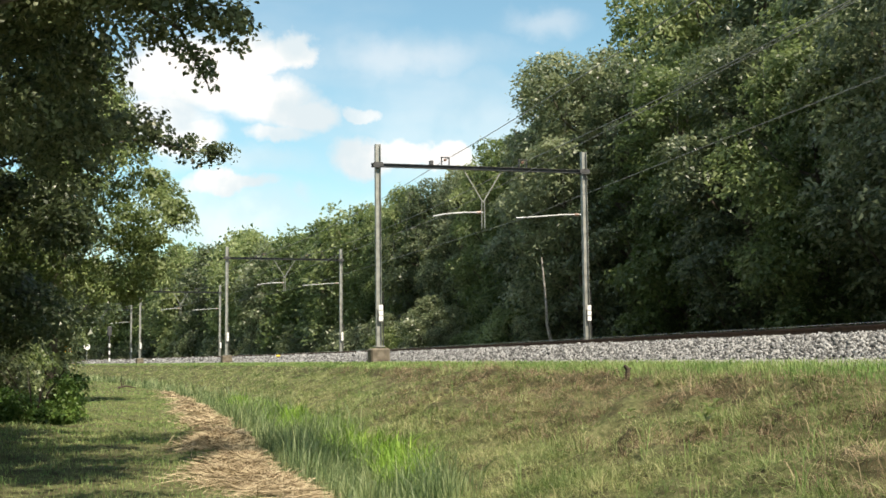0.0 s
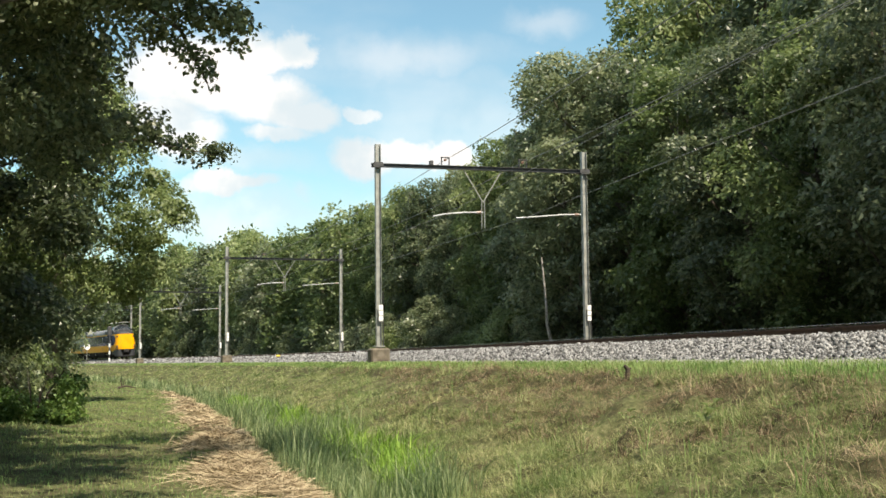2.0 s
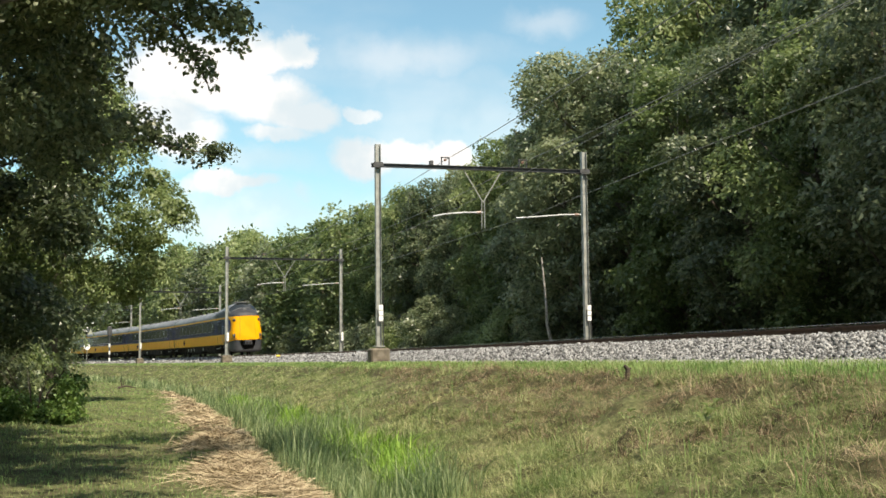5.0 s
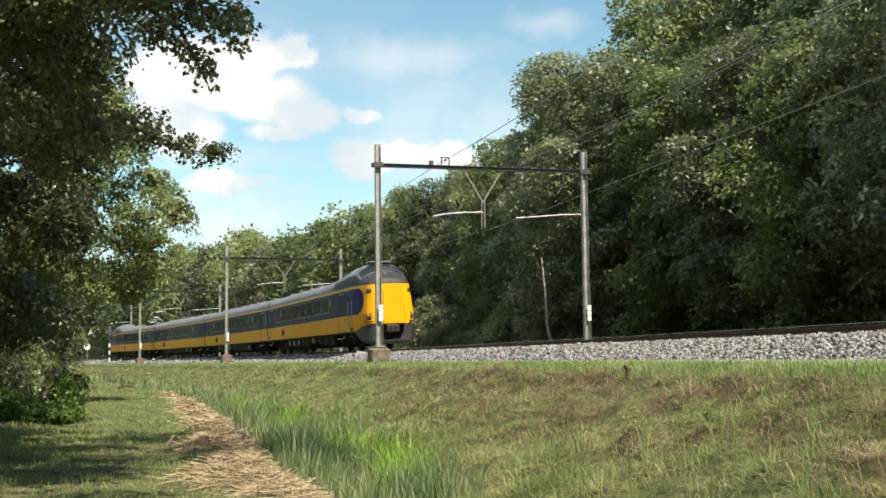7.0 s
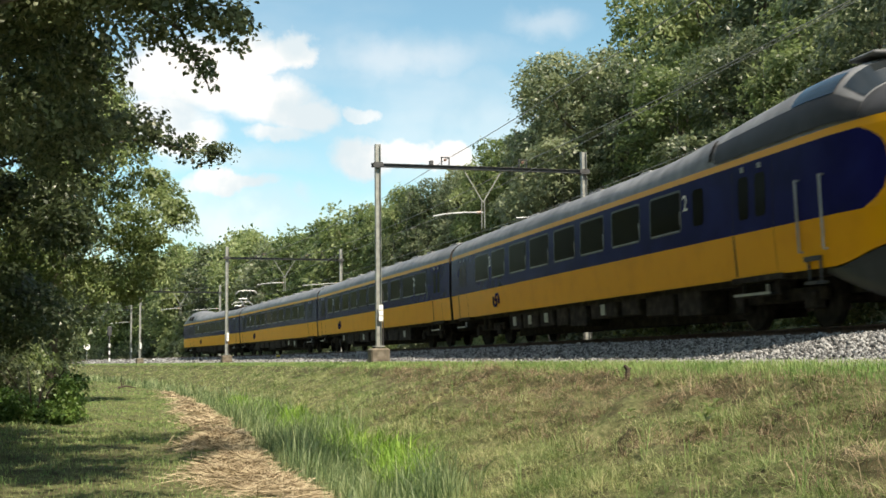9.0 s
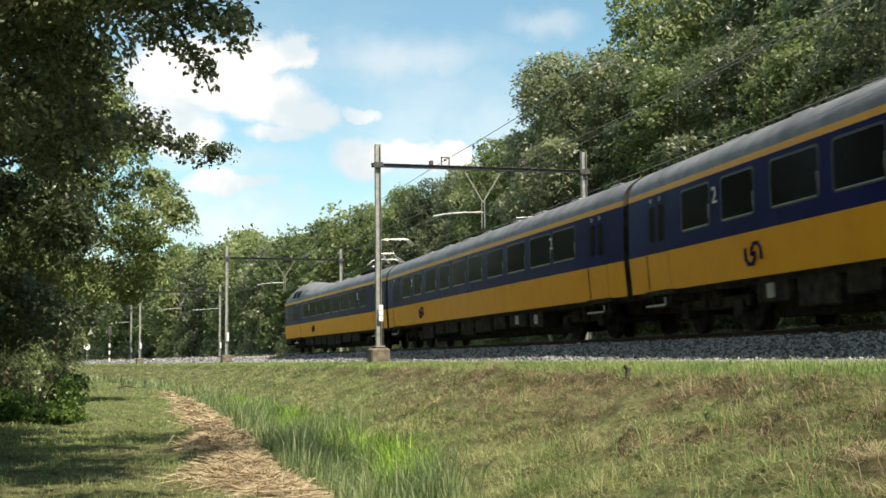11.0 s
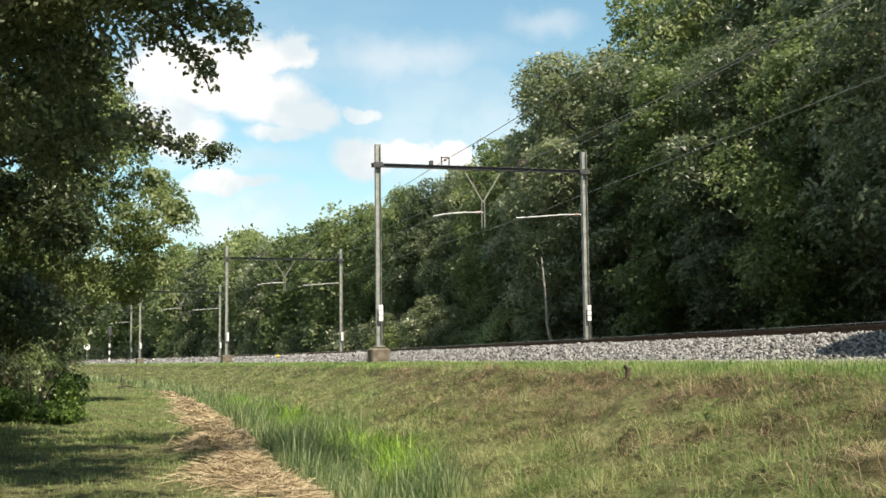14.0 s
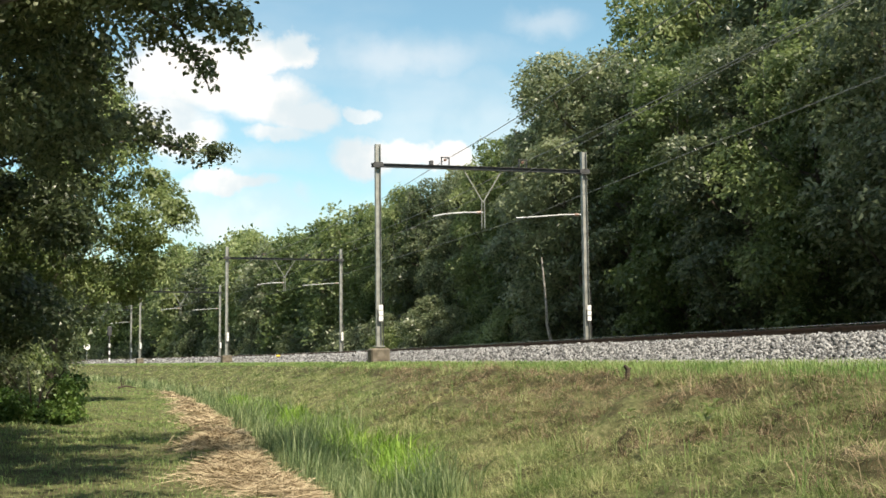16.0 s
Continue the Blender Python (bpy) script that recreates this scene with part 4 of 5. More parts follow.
def make_near_trees():
    rd = random.Random(9)
    # overhanging oak above the path; its crown is mostly above the view
    lobes = []
    high = []
    # unseen high lobes, spread to shade path and trees but leave near hay sunlit
    for i in range(330):
        x, y = rd.uniform(-8.5, 9.0), rd.uniform(-8.0, 9.5)
        if (x > 6.2 and y < 1.0) or (x - 0.2) ** 2 / 78 + (y - 0.5) ** 2 / 82 > 1 or noise.noise((x * 0.35, y * 0.35, 3)) > 0.32:
            continue
        high.append((x, y, max(rd.uniform(8.2, 13.0), 8.3 + 0.33 * max(0, y)), rd.uniform(0.8, 1.3)))
    for i in range(120):
        lobes.append((rd.uniform(-2.2, 1.7), rd.uniform(1.5, 6.5), rd.uniform(4.4, 8.5), rd.uniform(0.40, 0.65)))
    for i in range(44):
        f = rd.uniform(0, 1)
        lobes.append((1.5 + 2.5 * f + rd.uniform(-.15, .15), 2.1 + rd.uniform(-.6, .6), 6.35 - 0.45 * f + rd.uniform(-.3, .3), rd.uniform(0.20, 0.34)))
    for i in range(12):
        f = rd.uniform(0, 1)
        lobes.append((3.15 + 0.45 * f, 2.1 + rd.uniform(-.3, .3), 5.75 - 0.62 * f + rd.uniform(-.06, .06), 0.15))
    custom_tree("oak_tree", "old oak whose leafy branch hangs over the path", (-6.5, 13.0, 0), [(0, 0, -.3), (0.1, 0, 3), (0.3, 0.1, 6), (0.9, 0.2, 9), (1.5, 0, 11.5)], 0.32,
                lobes, [[(0.2, 0, 5.2), (1.6, 1.2, 6.0), (2.6, 2.0, 6.25), (3.8, 2.1, 6.1)], [(2.6, 2.0, 6.2), (3.2, 2.1, 5.8), (3.55, 2.1, 5.1)],
                        [(0.5, 0, 7), (2.5, -1.5, 8.5), (5, -1, 9.5)], [(0.6, 0, 7.5), (2.6, 1.5, 9), (4.6, 2.5, 10)]], 0.08, 300, MAT["leafA"], 91, high)
    # dark tree at the path's edge; unseen top over the path added for shade
    lobes, high = [], []
    for i in range(150):
        z = rd.uniform(2.2, 9.4)
        a = rd.uniform(0, 6.28)
        q = float(np.interp(z, [2, 3.2, 4, 5, 6, 9.5], [2.1, 2.7, 3.2, 2.7, 2.9, 3.1])) * math.sqrt(rd.uniform(0.1, 1))
        lobes.append((q * math.cos(a), q * math.sin(a), z, rd.uniform(0.45, 0.85)))
    for i in range(26):
        a, q = rd.uniform(0, 6.28), 2.3 * math.sqrt(rd.uniform(0, 1))
        lobes.append((q * math.cos(a) - 0.7, 2.2 + 0.5 * q * math.sin(a), rd.uniform(1.9, 3.2), rd.uniform(0.4, 0.7)))
    for i in range(62):
        a, q = rd.uniform(0, 6.28), 6.0 * math.sqrt(rd.uniform(0, 1))
        if noise.noise((q * math.cos(a) * 0.4, q * math.sin(a) * 0.4, 8)) < 0.25:
            high.append((1.0 + q * math.cos(a), q * math.sin(a), 10.2 + 0.12 * q * math.sin(a) + rd.uniform(0, 3.2), rd.uniform(0.7, 1.2)))
    for i in range(17):
        f = rd.uniform(0, 1)
        lobes.append((3.6 + 2.1 * f, 0.8 + rd.uniform(-.3, .3), 6.4 - 0.6 * f + rd.uniform(-.16, .16), 0.24))
    custom_tree("maple_tree", "dense dark maple with a bough reaching out at the path's edge", (-10.1, 24.0, 0), [(0, 0, -.3), (0.1, 0, 3), (0, 0.2, 7), (0.2, 0, 11)], 0.26, lobes,
                [[(0, 0, 5), (1.5, 0.3, 5.7), (3.8, 0.8, 6.2), (5.4, 0.8, 5.85)], [(0, 0, 3.2), (-1.2, 1, 5), (-2, 1.5, 7)], [(0.1, 0, 4), (1.2, -1, 5.5), (1.8, -1.6, 7)],
                 [(0.1, 0, 7), (2.2, 0.5, 9), (4.6, 1.2, 10.8)]], 0.10, 400, MAT["leafA"], 92, high)
    # lighter tree farther along, broadest at a third of its height
    lobes = []
    for i in range(155):
        a, z = rd.uniform(0, 6.28), rd.uniform(4.3, 14.6)
        q = (float(np.interp(z, [4.3, 5.2, 6.2, 7.0, 8.0, 9.4, 11, 13.4, 14.6], [2.0, 3.3, 4.2, 4.4, 4.0, 3.3, 2.5, 1.3, 0.5]))) * math.sqrt(rd.uniform(0.2, 1))
        lobes.append((1.2 + q * math.cos(a), q * math.sin(a), z, rd.uniform(0.6, 1.05)))
    custom_tree("maple_tree", "tall sunlit maple leaning over the path", (-16.2, 50.0, 0), [(0, 0, -.3), (0.2, 0, 4), (0.7, 0.1, 8), (1.2, 0, 11.5)], 0.26, lobes,
                [[(0.3, 0, 5), (2.5, 0, 6.4), (4.3, 0, 7)], [(0.4, 0, 5.5), (-1.6, 1, 8), (-2.6, 1, 9.5)], [(0.5, 0, 6), (1, 2, 9), (1.6, 3.2, 10)]], 0.13, 560, MAT["leafB"], 93)
    # elder at the path's edge
    lobes = []
    for i in range(40):
        a, q = rd.uniform(0, 6.28), 1.5 * math.sqrt(rd.uniform(0, 1))
        z = rd.uniform(0.15, 1.5) * (1.1 - 0.3 * q)
        lobes.append((q * math.cos(a), q * math.sin(a), z, rd.uniform(0.22, 0.4)))
    bush = tagged(new("elder_bush"), "fresh green elder bush at the edge of the path", "bush")
    bush.location = (-11.1, 33.0, 0)
    bm = bmnew()
    for i in range(9):
        a = i * 0.7
        limb(bm, [Vector((0.1 * math.cos(a), 0.1 * math.sin(a), -0.1)), Vector((0.4 * math.cos(a), 0.4 * math.sin(a), 0.8)), Vector((0.9 * math.cos(a), 0.9 * math.sin(a), 1.5))], 0.025, 0.008, 5)
    part("stem", bm, MAT["bark"], bush)
    part("foliage", leaf_mesh("foliage", lobes, 0.09, 260, MAT["leafC"], 94, 0.3), None, bush)


# ---- the train ----
ZT = 3.18
_HZ = [0.95, 1.15, 1.5, 1.77, 2.2, 2.6, 3.05, 3.18]
_HW = [1.375, 1.3835, 1.3985, 1.41, 1.3915, 1.3743, 1.355, 1.335]


def half_w(z):
    return float(np.interp(z, _HZ, _HW))


# ends: distance behind the reference end, share of the full width; crown of the roof
NOSE = {"nose": ([-0.72, -0.69, -0.62, -0.48, -0.20, 0.15, 0.6, 1.2, 2.0], [0.48, 0.62, 0.74, 0.835, 0.91, 0.957, 0.983, 0.997, 1.0],
                 [-0.72, -0.69, -0.50, -0.05, 0.35, 0.98, 1.15, 2.0, 3.0, 4.5, 6.0, 7.2, 8.2, 9.0], [3.20, 3.44, 3.57, 3.68, 3.82, 4.30, 4.34, 4.36, 4.31, 4.19, 4.05, 3.95, 3.89, 3.87]),
        "blunt": ([0.0, 0.03, 0.10, 0.3, 0.8, 1.6], [0.93, 0.96, 0.975, 0.985, 0.995, 1.0],
                  [0.0, 0.3, 1.2, 2.0, 3.0, 4.2, 5.5, 6.8, 8.0, 9.0], [3.40, 3.76, 4.04, 4.20, 4.33, 4.35, 4.26, 4.08, 3.93, 3.87])}


def nose_w(d, cab="nose"):
    return float(np.interp(d, NOSE[cab][0], NOSE[cab][1]))


def roof_z(d, cab):
    return float(np.interp(d, NOSE[cab][2], NOSE[cab][3])) if cab else 3.87


def grid_mesh(name, rows, mat, smooth=True):
    """rows: equally long lists of points."""
    k = len(rows[0])
    V = [p for r_ in rows for p in r_]
    F = [(i * k + j, i * k + j + 1, (i + 1) * k + j + 1, (i + 1) * k + j) for i in range(len(rows) - 1) for j in range(k - 1)]
    return mesh_np(name, V, F, mat, smooth)


LEN = 26.28


def make_car(cab, length, label):
    """Local x forward, y to the far side, z up from the rails; d counts back from the car's front reference."""
    th = tagged(new("train_car"), label, "train car", group="cars of the train")
    front = length / 2

    def pt(d, y, z):
        # the nose leans back and narrows towards its brow
        g = min(1.0, max(0.0, (1.2 - d) / 1.92)) * min(1.9, max(0.0, z - 1.77)) if cab == "nose" else 0.0
        return (front - d - 0.08 * g, y * (1 - 0.07 * g), z)

    d_tip = NOSE[cab][0][0] if cab else 0.12
    d_end = length - 0.12
    ds = sorted(set((NOSE[cab][0] if cab else []) + [d_tip, d_end] + list(np.arange(3.0, length - 1, 1.6))))

    def wf(d):
        return nose_w(d, cab) if cab else 1.0

    def d_blue(z):
        # rounded forward end of the blue window band
        return (-0.22 + 0.7 * abs((z - 2.40) / 0.68) ** 3.2) if cab == "nose" else d_tip

    def side_rows(zs, d0, d1, side, n=26):
        rows = []
        for z in zs:
            a, b = d0(z), d1(z)
            row = []
            for i in range(n + 1):
                d = a + (b - a) * (i / n) ** 2
                row.append(pt(d, side * half_w(z) * wf(d), z))
            rows.append(row)
        return rows

    low = [0.95, 1.1, 1.3, 1.55, 1.77]
    mid_ = [1.77, 1.9, 2.05, 2.25, 2.45, 2.65, 2.8, 2.93, 3.05]
    strp = [3.05, 3.12, 3.18]
    for side in (-1, 1):
        def zlow(z):
            return d_tip
        rows = side_rows(low, zlow, lambda z: d_end, side, 34)
        if cab == "nose":
            # lower edge rises towards the nose
            for k, z in enumerate(low):
                rows[k] = [(p[0], side * half_w(max(z, zz)) * wf(front - p[0]), max(z, zz)) for p in rows[k]
                           for zz in [float(np.interp(front - p[0], [-0.70, 0.1, 1.0], [1.26, 1.16, 0.95]))]]
        part("lower_panel", grid_mesh("lower_panel", rows, MAT["yellow"]), None, th, "yellow lower body panel")
        part("window_band", grid_mesh("window_band", side_rows(mid_, d_blue, lambda z: d_end, side, 34), MAT["blue"]), None, th, "dark blue window band")
        if cab == "nose":
            part("nose_panel", grid_mesh("nose_panel", side_rows(mid_, lambda z: d_tip, d_blue, side, 14), MAT["yellow"]), None, th, "yellow nose panel")
        part("stripe", grid_mesh("stripe", side_rows(strp, lambda z: d_tip, lambda z: d_end, side, 34), MAT["yellow"]), None, th, "yellow stripe below the roof")
    # roof
    rd_ = sorted(set(ds + (NOSE[cab][2] if cab else []) + ([0.42, 0.6, 1.6, 2.6, 4.2, 6.0] if cab else [])))
    nphi = 20
    rows = []
    for d in rd_:
        rise = roof_z(d, cab) - ZT
        hump = min(1.0, max(0.0, (rise - 0.69) / 0.6))
        row = []
        for i in range(nphi + 1):
            a = math.pi * i / nphi
            c_, s_ = math.cos(a), math.sin(a)
            ex = 1.0 + 0.05 * hump
            y = -math.copysign(abs(c_) ** ex, c_) * half_w(ZT) * wf(d)
            row.append(pt(d, y, ZT + rise * abs(s_) ** (1.0 - 0.26 * hump)))
        rows.append(row)
    cut = rd_.index(0.42) if cab == "nose" else 0
    if cut:
        part("brow", grid_mesh("brow", rows[:cut + 1], MAT["cowl"]), None, th, "dark grey brow above the nose")
    part("roof", grid_mesh("roof", rows[cut:], MAT["roof"]), None, th, "weathered grey roof")
    # ends
    for d, nm, mt in (((d_tip, "front_panel" if cab else "end_wall", "yellow" if cab == "nose" else "blue" if cab else "under"), (d_end, "end_wall", "under"))):
        bm = bmnew()
        zs = [(1.26 if d < 0 else 0.95), 1.5, 1.77, 2.4, 2.8, 3.05, 3.18]
        ring = [pt(d, -half_w(z) * wf(d), z) for z in zs] + [pt(d, half_w(z) * wf(d), z) for z in reversed(zs)]
        rise = roof_z(d, cab) - ZT
        for i in range(1, 8):
            a = math.pi * i / 8
            ring.insert(len(zs) + i - 1, pt(d, -math.cos(a) * half_w(ZT) * wf(d), ZT + rise * math.sin(a)))
        bm.faces.new([bm.verts.new(p) for p in ring])
        part(nm, bm, MAT[mt], th)
    # gangway bellows at the joints
    for d, s_ in ((length, 1),) if cab else ((0.0, -1), (length, 1)):
        bm = bmnew()
        for k in range(3):
            box(bm, (front - d - s_ * 0.0 + s_ * (0.09 - 0.05 * k), 0, 2.2), (0.025, 2.3 - 0.06 * (k % 2), 2.5))
        part("gangway_bellows", bm, MAT["under"], th, "black gangway bellows")
    bm = bmnew()
    box(bm, pt((d_tip + 1.6 if cab else d_tip) / 2 + d_end / 2, 0, 0.90), (d_end - (1.6 if cab else d_tip), 2.5, 0.12))
    part("floor_pan", bm, MAT["under"], th)
    return th, pt


def side_panel(name, pt, th, d0, d1, z0, z1, mat, proud, side=-1, r=0.06, label=""):
    """A rounded panel lying on the body side."""
    bm = bmnew()
    ring = []
    for cx, cz, a0 in ((d1 - r, z1 - r, 0), (d0 + r, z1 - r, 90), (d0 + r, z0 + r, 180), (d1 - r, z0 + r, 270)):
        for k in range(4):
            a = radians(a0 + 30 * k)
            d, z = cx + r * math.cos(a), cz + r * math.sin(a)
            ring.append((d, z))
    outer = [bm.verts.new(pt(d, side * (half_w(z) + proud), z)) for d, z in ring]
    inner = [bm.verts.new(pt(d, side * (half_w(z) - 0.02), z)) for d, z in ring]
    bm.faces.new(outer)
    for i in range(len(ring)):
        j = (i + 1) % len(ring)
        bm.faces.new((outer[i], outer[j], inner[j], inner[i]))
    return part(name, bm, mat, th, label)


def window(pt, th, d0, d1, z0=2.12, z1=2.90, side=-1, vent=True):
    fr = side_panel("window", pt, th, d0 - 0.05, d1 + 0.05, z0 - 0.05, z1 + 0.05, MAT["frame"], 0.004, side, 0.10, "black rubber window surround")
    side_panel("pane", pt, fr, d0, d1, z0, z1, MAT["glass"], 0.008, side, 0.07, "dark tinted glass pane")
    bm = bmnew()
    for zz, dd, sz in ((z0 - 0.012, (d0 + d1) / 2, (d1 - d0 - 0.12, 0.012, 0.022)), ((z0 + z1) / 2 - 0.18, d0 + 0.0, (0.022, 0.012, (z1 - z0) * 0.42))):
        box(bm, pt(dd, side * (half_w(zz) + 0.006), zz), sz)
    part("frame_trim", bm, MAT["metal"], fr, "worn bright trim along the sill")
    if vent:
        bm = bmnew()
        for a, b in ((d0, d1),):
            box(bm, pt((a + b) / 2, side * (half_w(z1) + 0.006), z1 - 0.20), (b - a - 0.06, 0.012, 0.018))
        part("vent_bar", bm, MAT["metal"], fr, "pale vent bar")


def door(pt, th, d0, d1, side=-1, step=True):
    dr = tagged(new("door"), "blue and yellow folding entrance door")
    dr.parent = th
    for d, w_ in ((d0, 0.008), (d1, 0.06)):
        side_panel("seam", pt, dr, d - w_ / 2, d + w_ / 2, 1.0, 1.76, MAT["under"], 0.003, side, 0.003, "dark door seam")
        side_panel("seam", pt, dr, d - 0.005, d + 0.005, 1.80, 2.95, MAT["under"], 0.003, side, 0.003, "dark door seam")
    w = (d1 - d0)
    for a in (0.18, 0.60):
        side_panel("door_window", pt, dr, d0 + w * a - 0.02, d0 + w * a + w * 0.24, 2.02, 2.80, MAT["glass"], 0.006, side, 0.08, "narrow dark door window")
        bm = bmnew()
        box(bm, pt(d0 + w * (a + 0.1), side * 1.385, 2.93), (0.09, 0.03, 0.09))
        part("door_lamp", bm, MAT["metal"], dr, "small grey lamp above the door")
    if step:
        bm = bmnew()
        box(bm, pt((d0 + d1) / 2, side * 1.33, 0.92), (w + 0.35, 0.16, 0.10))
        box(bm, pt((d0 + d1) / 2, side * 1.40, 0.62), (w * 0.9, 0.22, 0.05))
        box(bm, pt((d0 + d1) / 2 - w * 0.4, side * 1.33, 0.77), (0.05, 0.08, 0.3))
        box(bm, pt((d0 + d1) / 2 + w * 0.4, side * 1.33, 0.77), (0.05, 0.08, 0.3))
        st = part("step", bm, MAT["under"], dr, "grimy entrance step")
        bm = bmnew()
        box(bm, pt((d0 + d1) / 2, side * 1.515, 0.64), (w * 0.9, 0.012, 0.045))
        box(bm, pt((d0 + d1) / 2 - w * 0.28, side * 1.42, 0.72), (0.05, 0.03, 0.16))
        part("step_edge", bm, MAT["metal"], st, "worn bright edge of the step")


def bogie(pt, th, d):
    b = tagged(new("bogie"), "grimy black bogie")
    b.parent = th
    bm = bmnew()
    for y in (-0.98, 0.98):
        box(bm, pt(d, y, 0.58), (3.2, 0.14, 0.24), bevel=0.03)
        box(bm, pt(d, y, 0.78), (0.9, 0.2, 0.22), bevel=0.03)
        for a in (-1.25, 1.25):
            box(bm, pt(d + a, y * 1.05, 0.46), (0.36, 0.22, 0.30), bevel=0.03)
    box(bm, pt(d, 0, 0.6), (0.5, 1.9, 0.3))
    part("frame", bm, MAT["under"], b)
    for a in (-1.25, 1.25):
        bm = bmnew()
        for y in (-0.75, 0.75):
            rod(bm, pt(d + a, y - 0.065, 0.46), pt(d + a, y + 0.065, 0.46), 0.46, 20)
            rod(bm, pt(d + a, y * 0.93 - 0.02, 0.46), pt(d + a, y * 0.93 + 0.02, 0.46), 0.49, 20)
        rod(bm, pt(d + a, -0.8, 0.46), pt(d + a, 0.8, 0.46), 0.08, 8)
        part("wheelset", bm, MAT["under"], b, "dark steel wheelset")
    for a in (-0.3, 0.3):
        for y in (-1.0, 1.0):
            bm = bmnew()
            rod(bm, pt(d + a, y * 1.08, 0.5), pt(d + a, y * 1.08, 0.85), 0.10, 10)
            part("spring", bm, MAT["under"], b)


def underside(pt, th, length, seed):
    rd = random.Random(seed)
    d = 6.4
    while d < length - 6.6:
        w = rd.uniform(0.9, 2.0)
        dep = rd.uniform(0.42, 0.58)
        for y in (-1, 1):
            bm = bmnew()
            box(bm, pt(d + w / 2, y * 0.95, 0.90 - dep / 2), (w, 0.62, dep), bevel=0.03)
            part("equipment_box", bm, MAT["under"], th)
        if rd.random() < 0.45:
            bm = bmnew()
            box(bm, pt(d + w / 2, -1.268, 0.90 - dep / 2), (0.28, 0.02, 0.26))
            part("cover_plate", bm, MAT["metal"], th, "pale cover plate")
        d += w + rd.uniform(0.15, 0.5)
    # solid dark boxes added to close the shaded gap under the car
    bm = bmnew()
    box(bm, pt(length / 2, 0, 0.55), (length - 11.0, 1.2, 0.66))
    box(bm, pt(length / 2, 0, 0.72), (length - 2.4, 1.1, 0.36))
    part("underframe", bm, MAT["under"], th)
    for d in (3.7, length - 3.7):
        bogie(pt, th, d)


def digit_two(pt, th, d, z, side=-1):
    cu = bpy.data.curves.new("class_number", "FONT")
    cu.body, cu.size, cu.extrude, cu.align_x = "2", 0.46, 0.004, "CENTER"
    cu.materials.append(MAT["white"])
    ob = new("class_number", cu)
    ob.parent = th
    x, y, zz = pt(d, side * (half_w(z) + 0.012), z)
    ob.matrix_basis = Matrix.Translation((x, y, zz)) @ Matrix.Rotation(radians(90 + 0.8), 4, "X")
    ob["label"] = "white class number"


def emblem(pt, th, d, side=-1):
    """Plain double-arrow shape in dark blue."""
    bm = bmnew()
    y = side * (half_w(1.5) + 0.004)
    for sx in (-1, 1):
        rod_pts = [(-0.30, -0.12), (-0.30, 0.08), (-0.20, 0.18), (-0.04, 0.18), (0.06, 0.08), (0.06, -0.04)]
        for (a, b), (c, e) in zip(rod_pts, rod_pts[1:]):
            if b == e:
                box(bm, pt(d - side * sx * (a + c) / 2, y, 1.37 + sx * b), (abs(c - a) + 0.06, 0.05, 0.065))
            else:
                rod(bm, pt(d - side * sx * a, y, 1.37 + sx * b), pt(d - side * sx * c, y, 1.37 + sx * e), 0.036, 6)
    part("emblem", bm, MAT["blue"], th, "dark blue arrow emblem")


def roof_gear(pt, th, length, seed, d0=3.0):
    rd = random.Random(seed)
    d = d0
    while d < length - 2.5:
        bm = bmnew()
        box(bm, pt(d, 0, 3.88), (rd.uniform(0.5, 1.0), 0.6, 0.14), bevel=0.03)
        part("roof_vent", bm, MAT["roof"], th, "low grey roof ventilator")
        d += rd.uniform(2.2, 3.6)


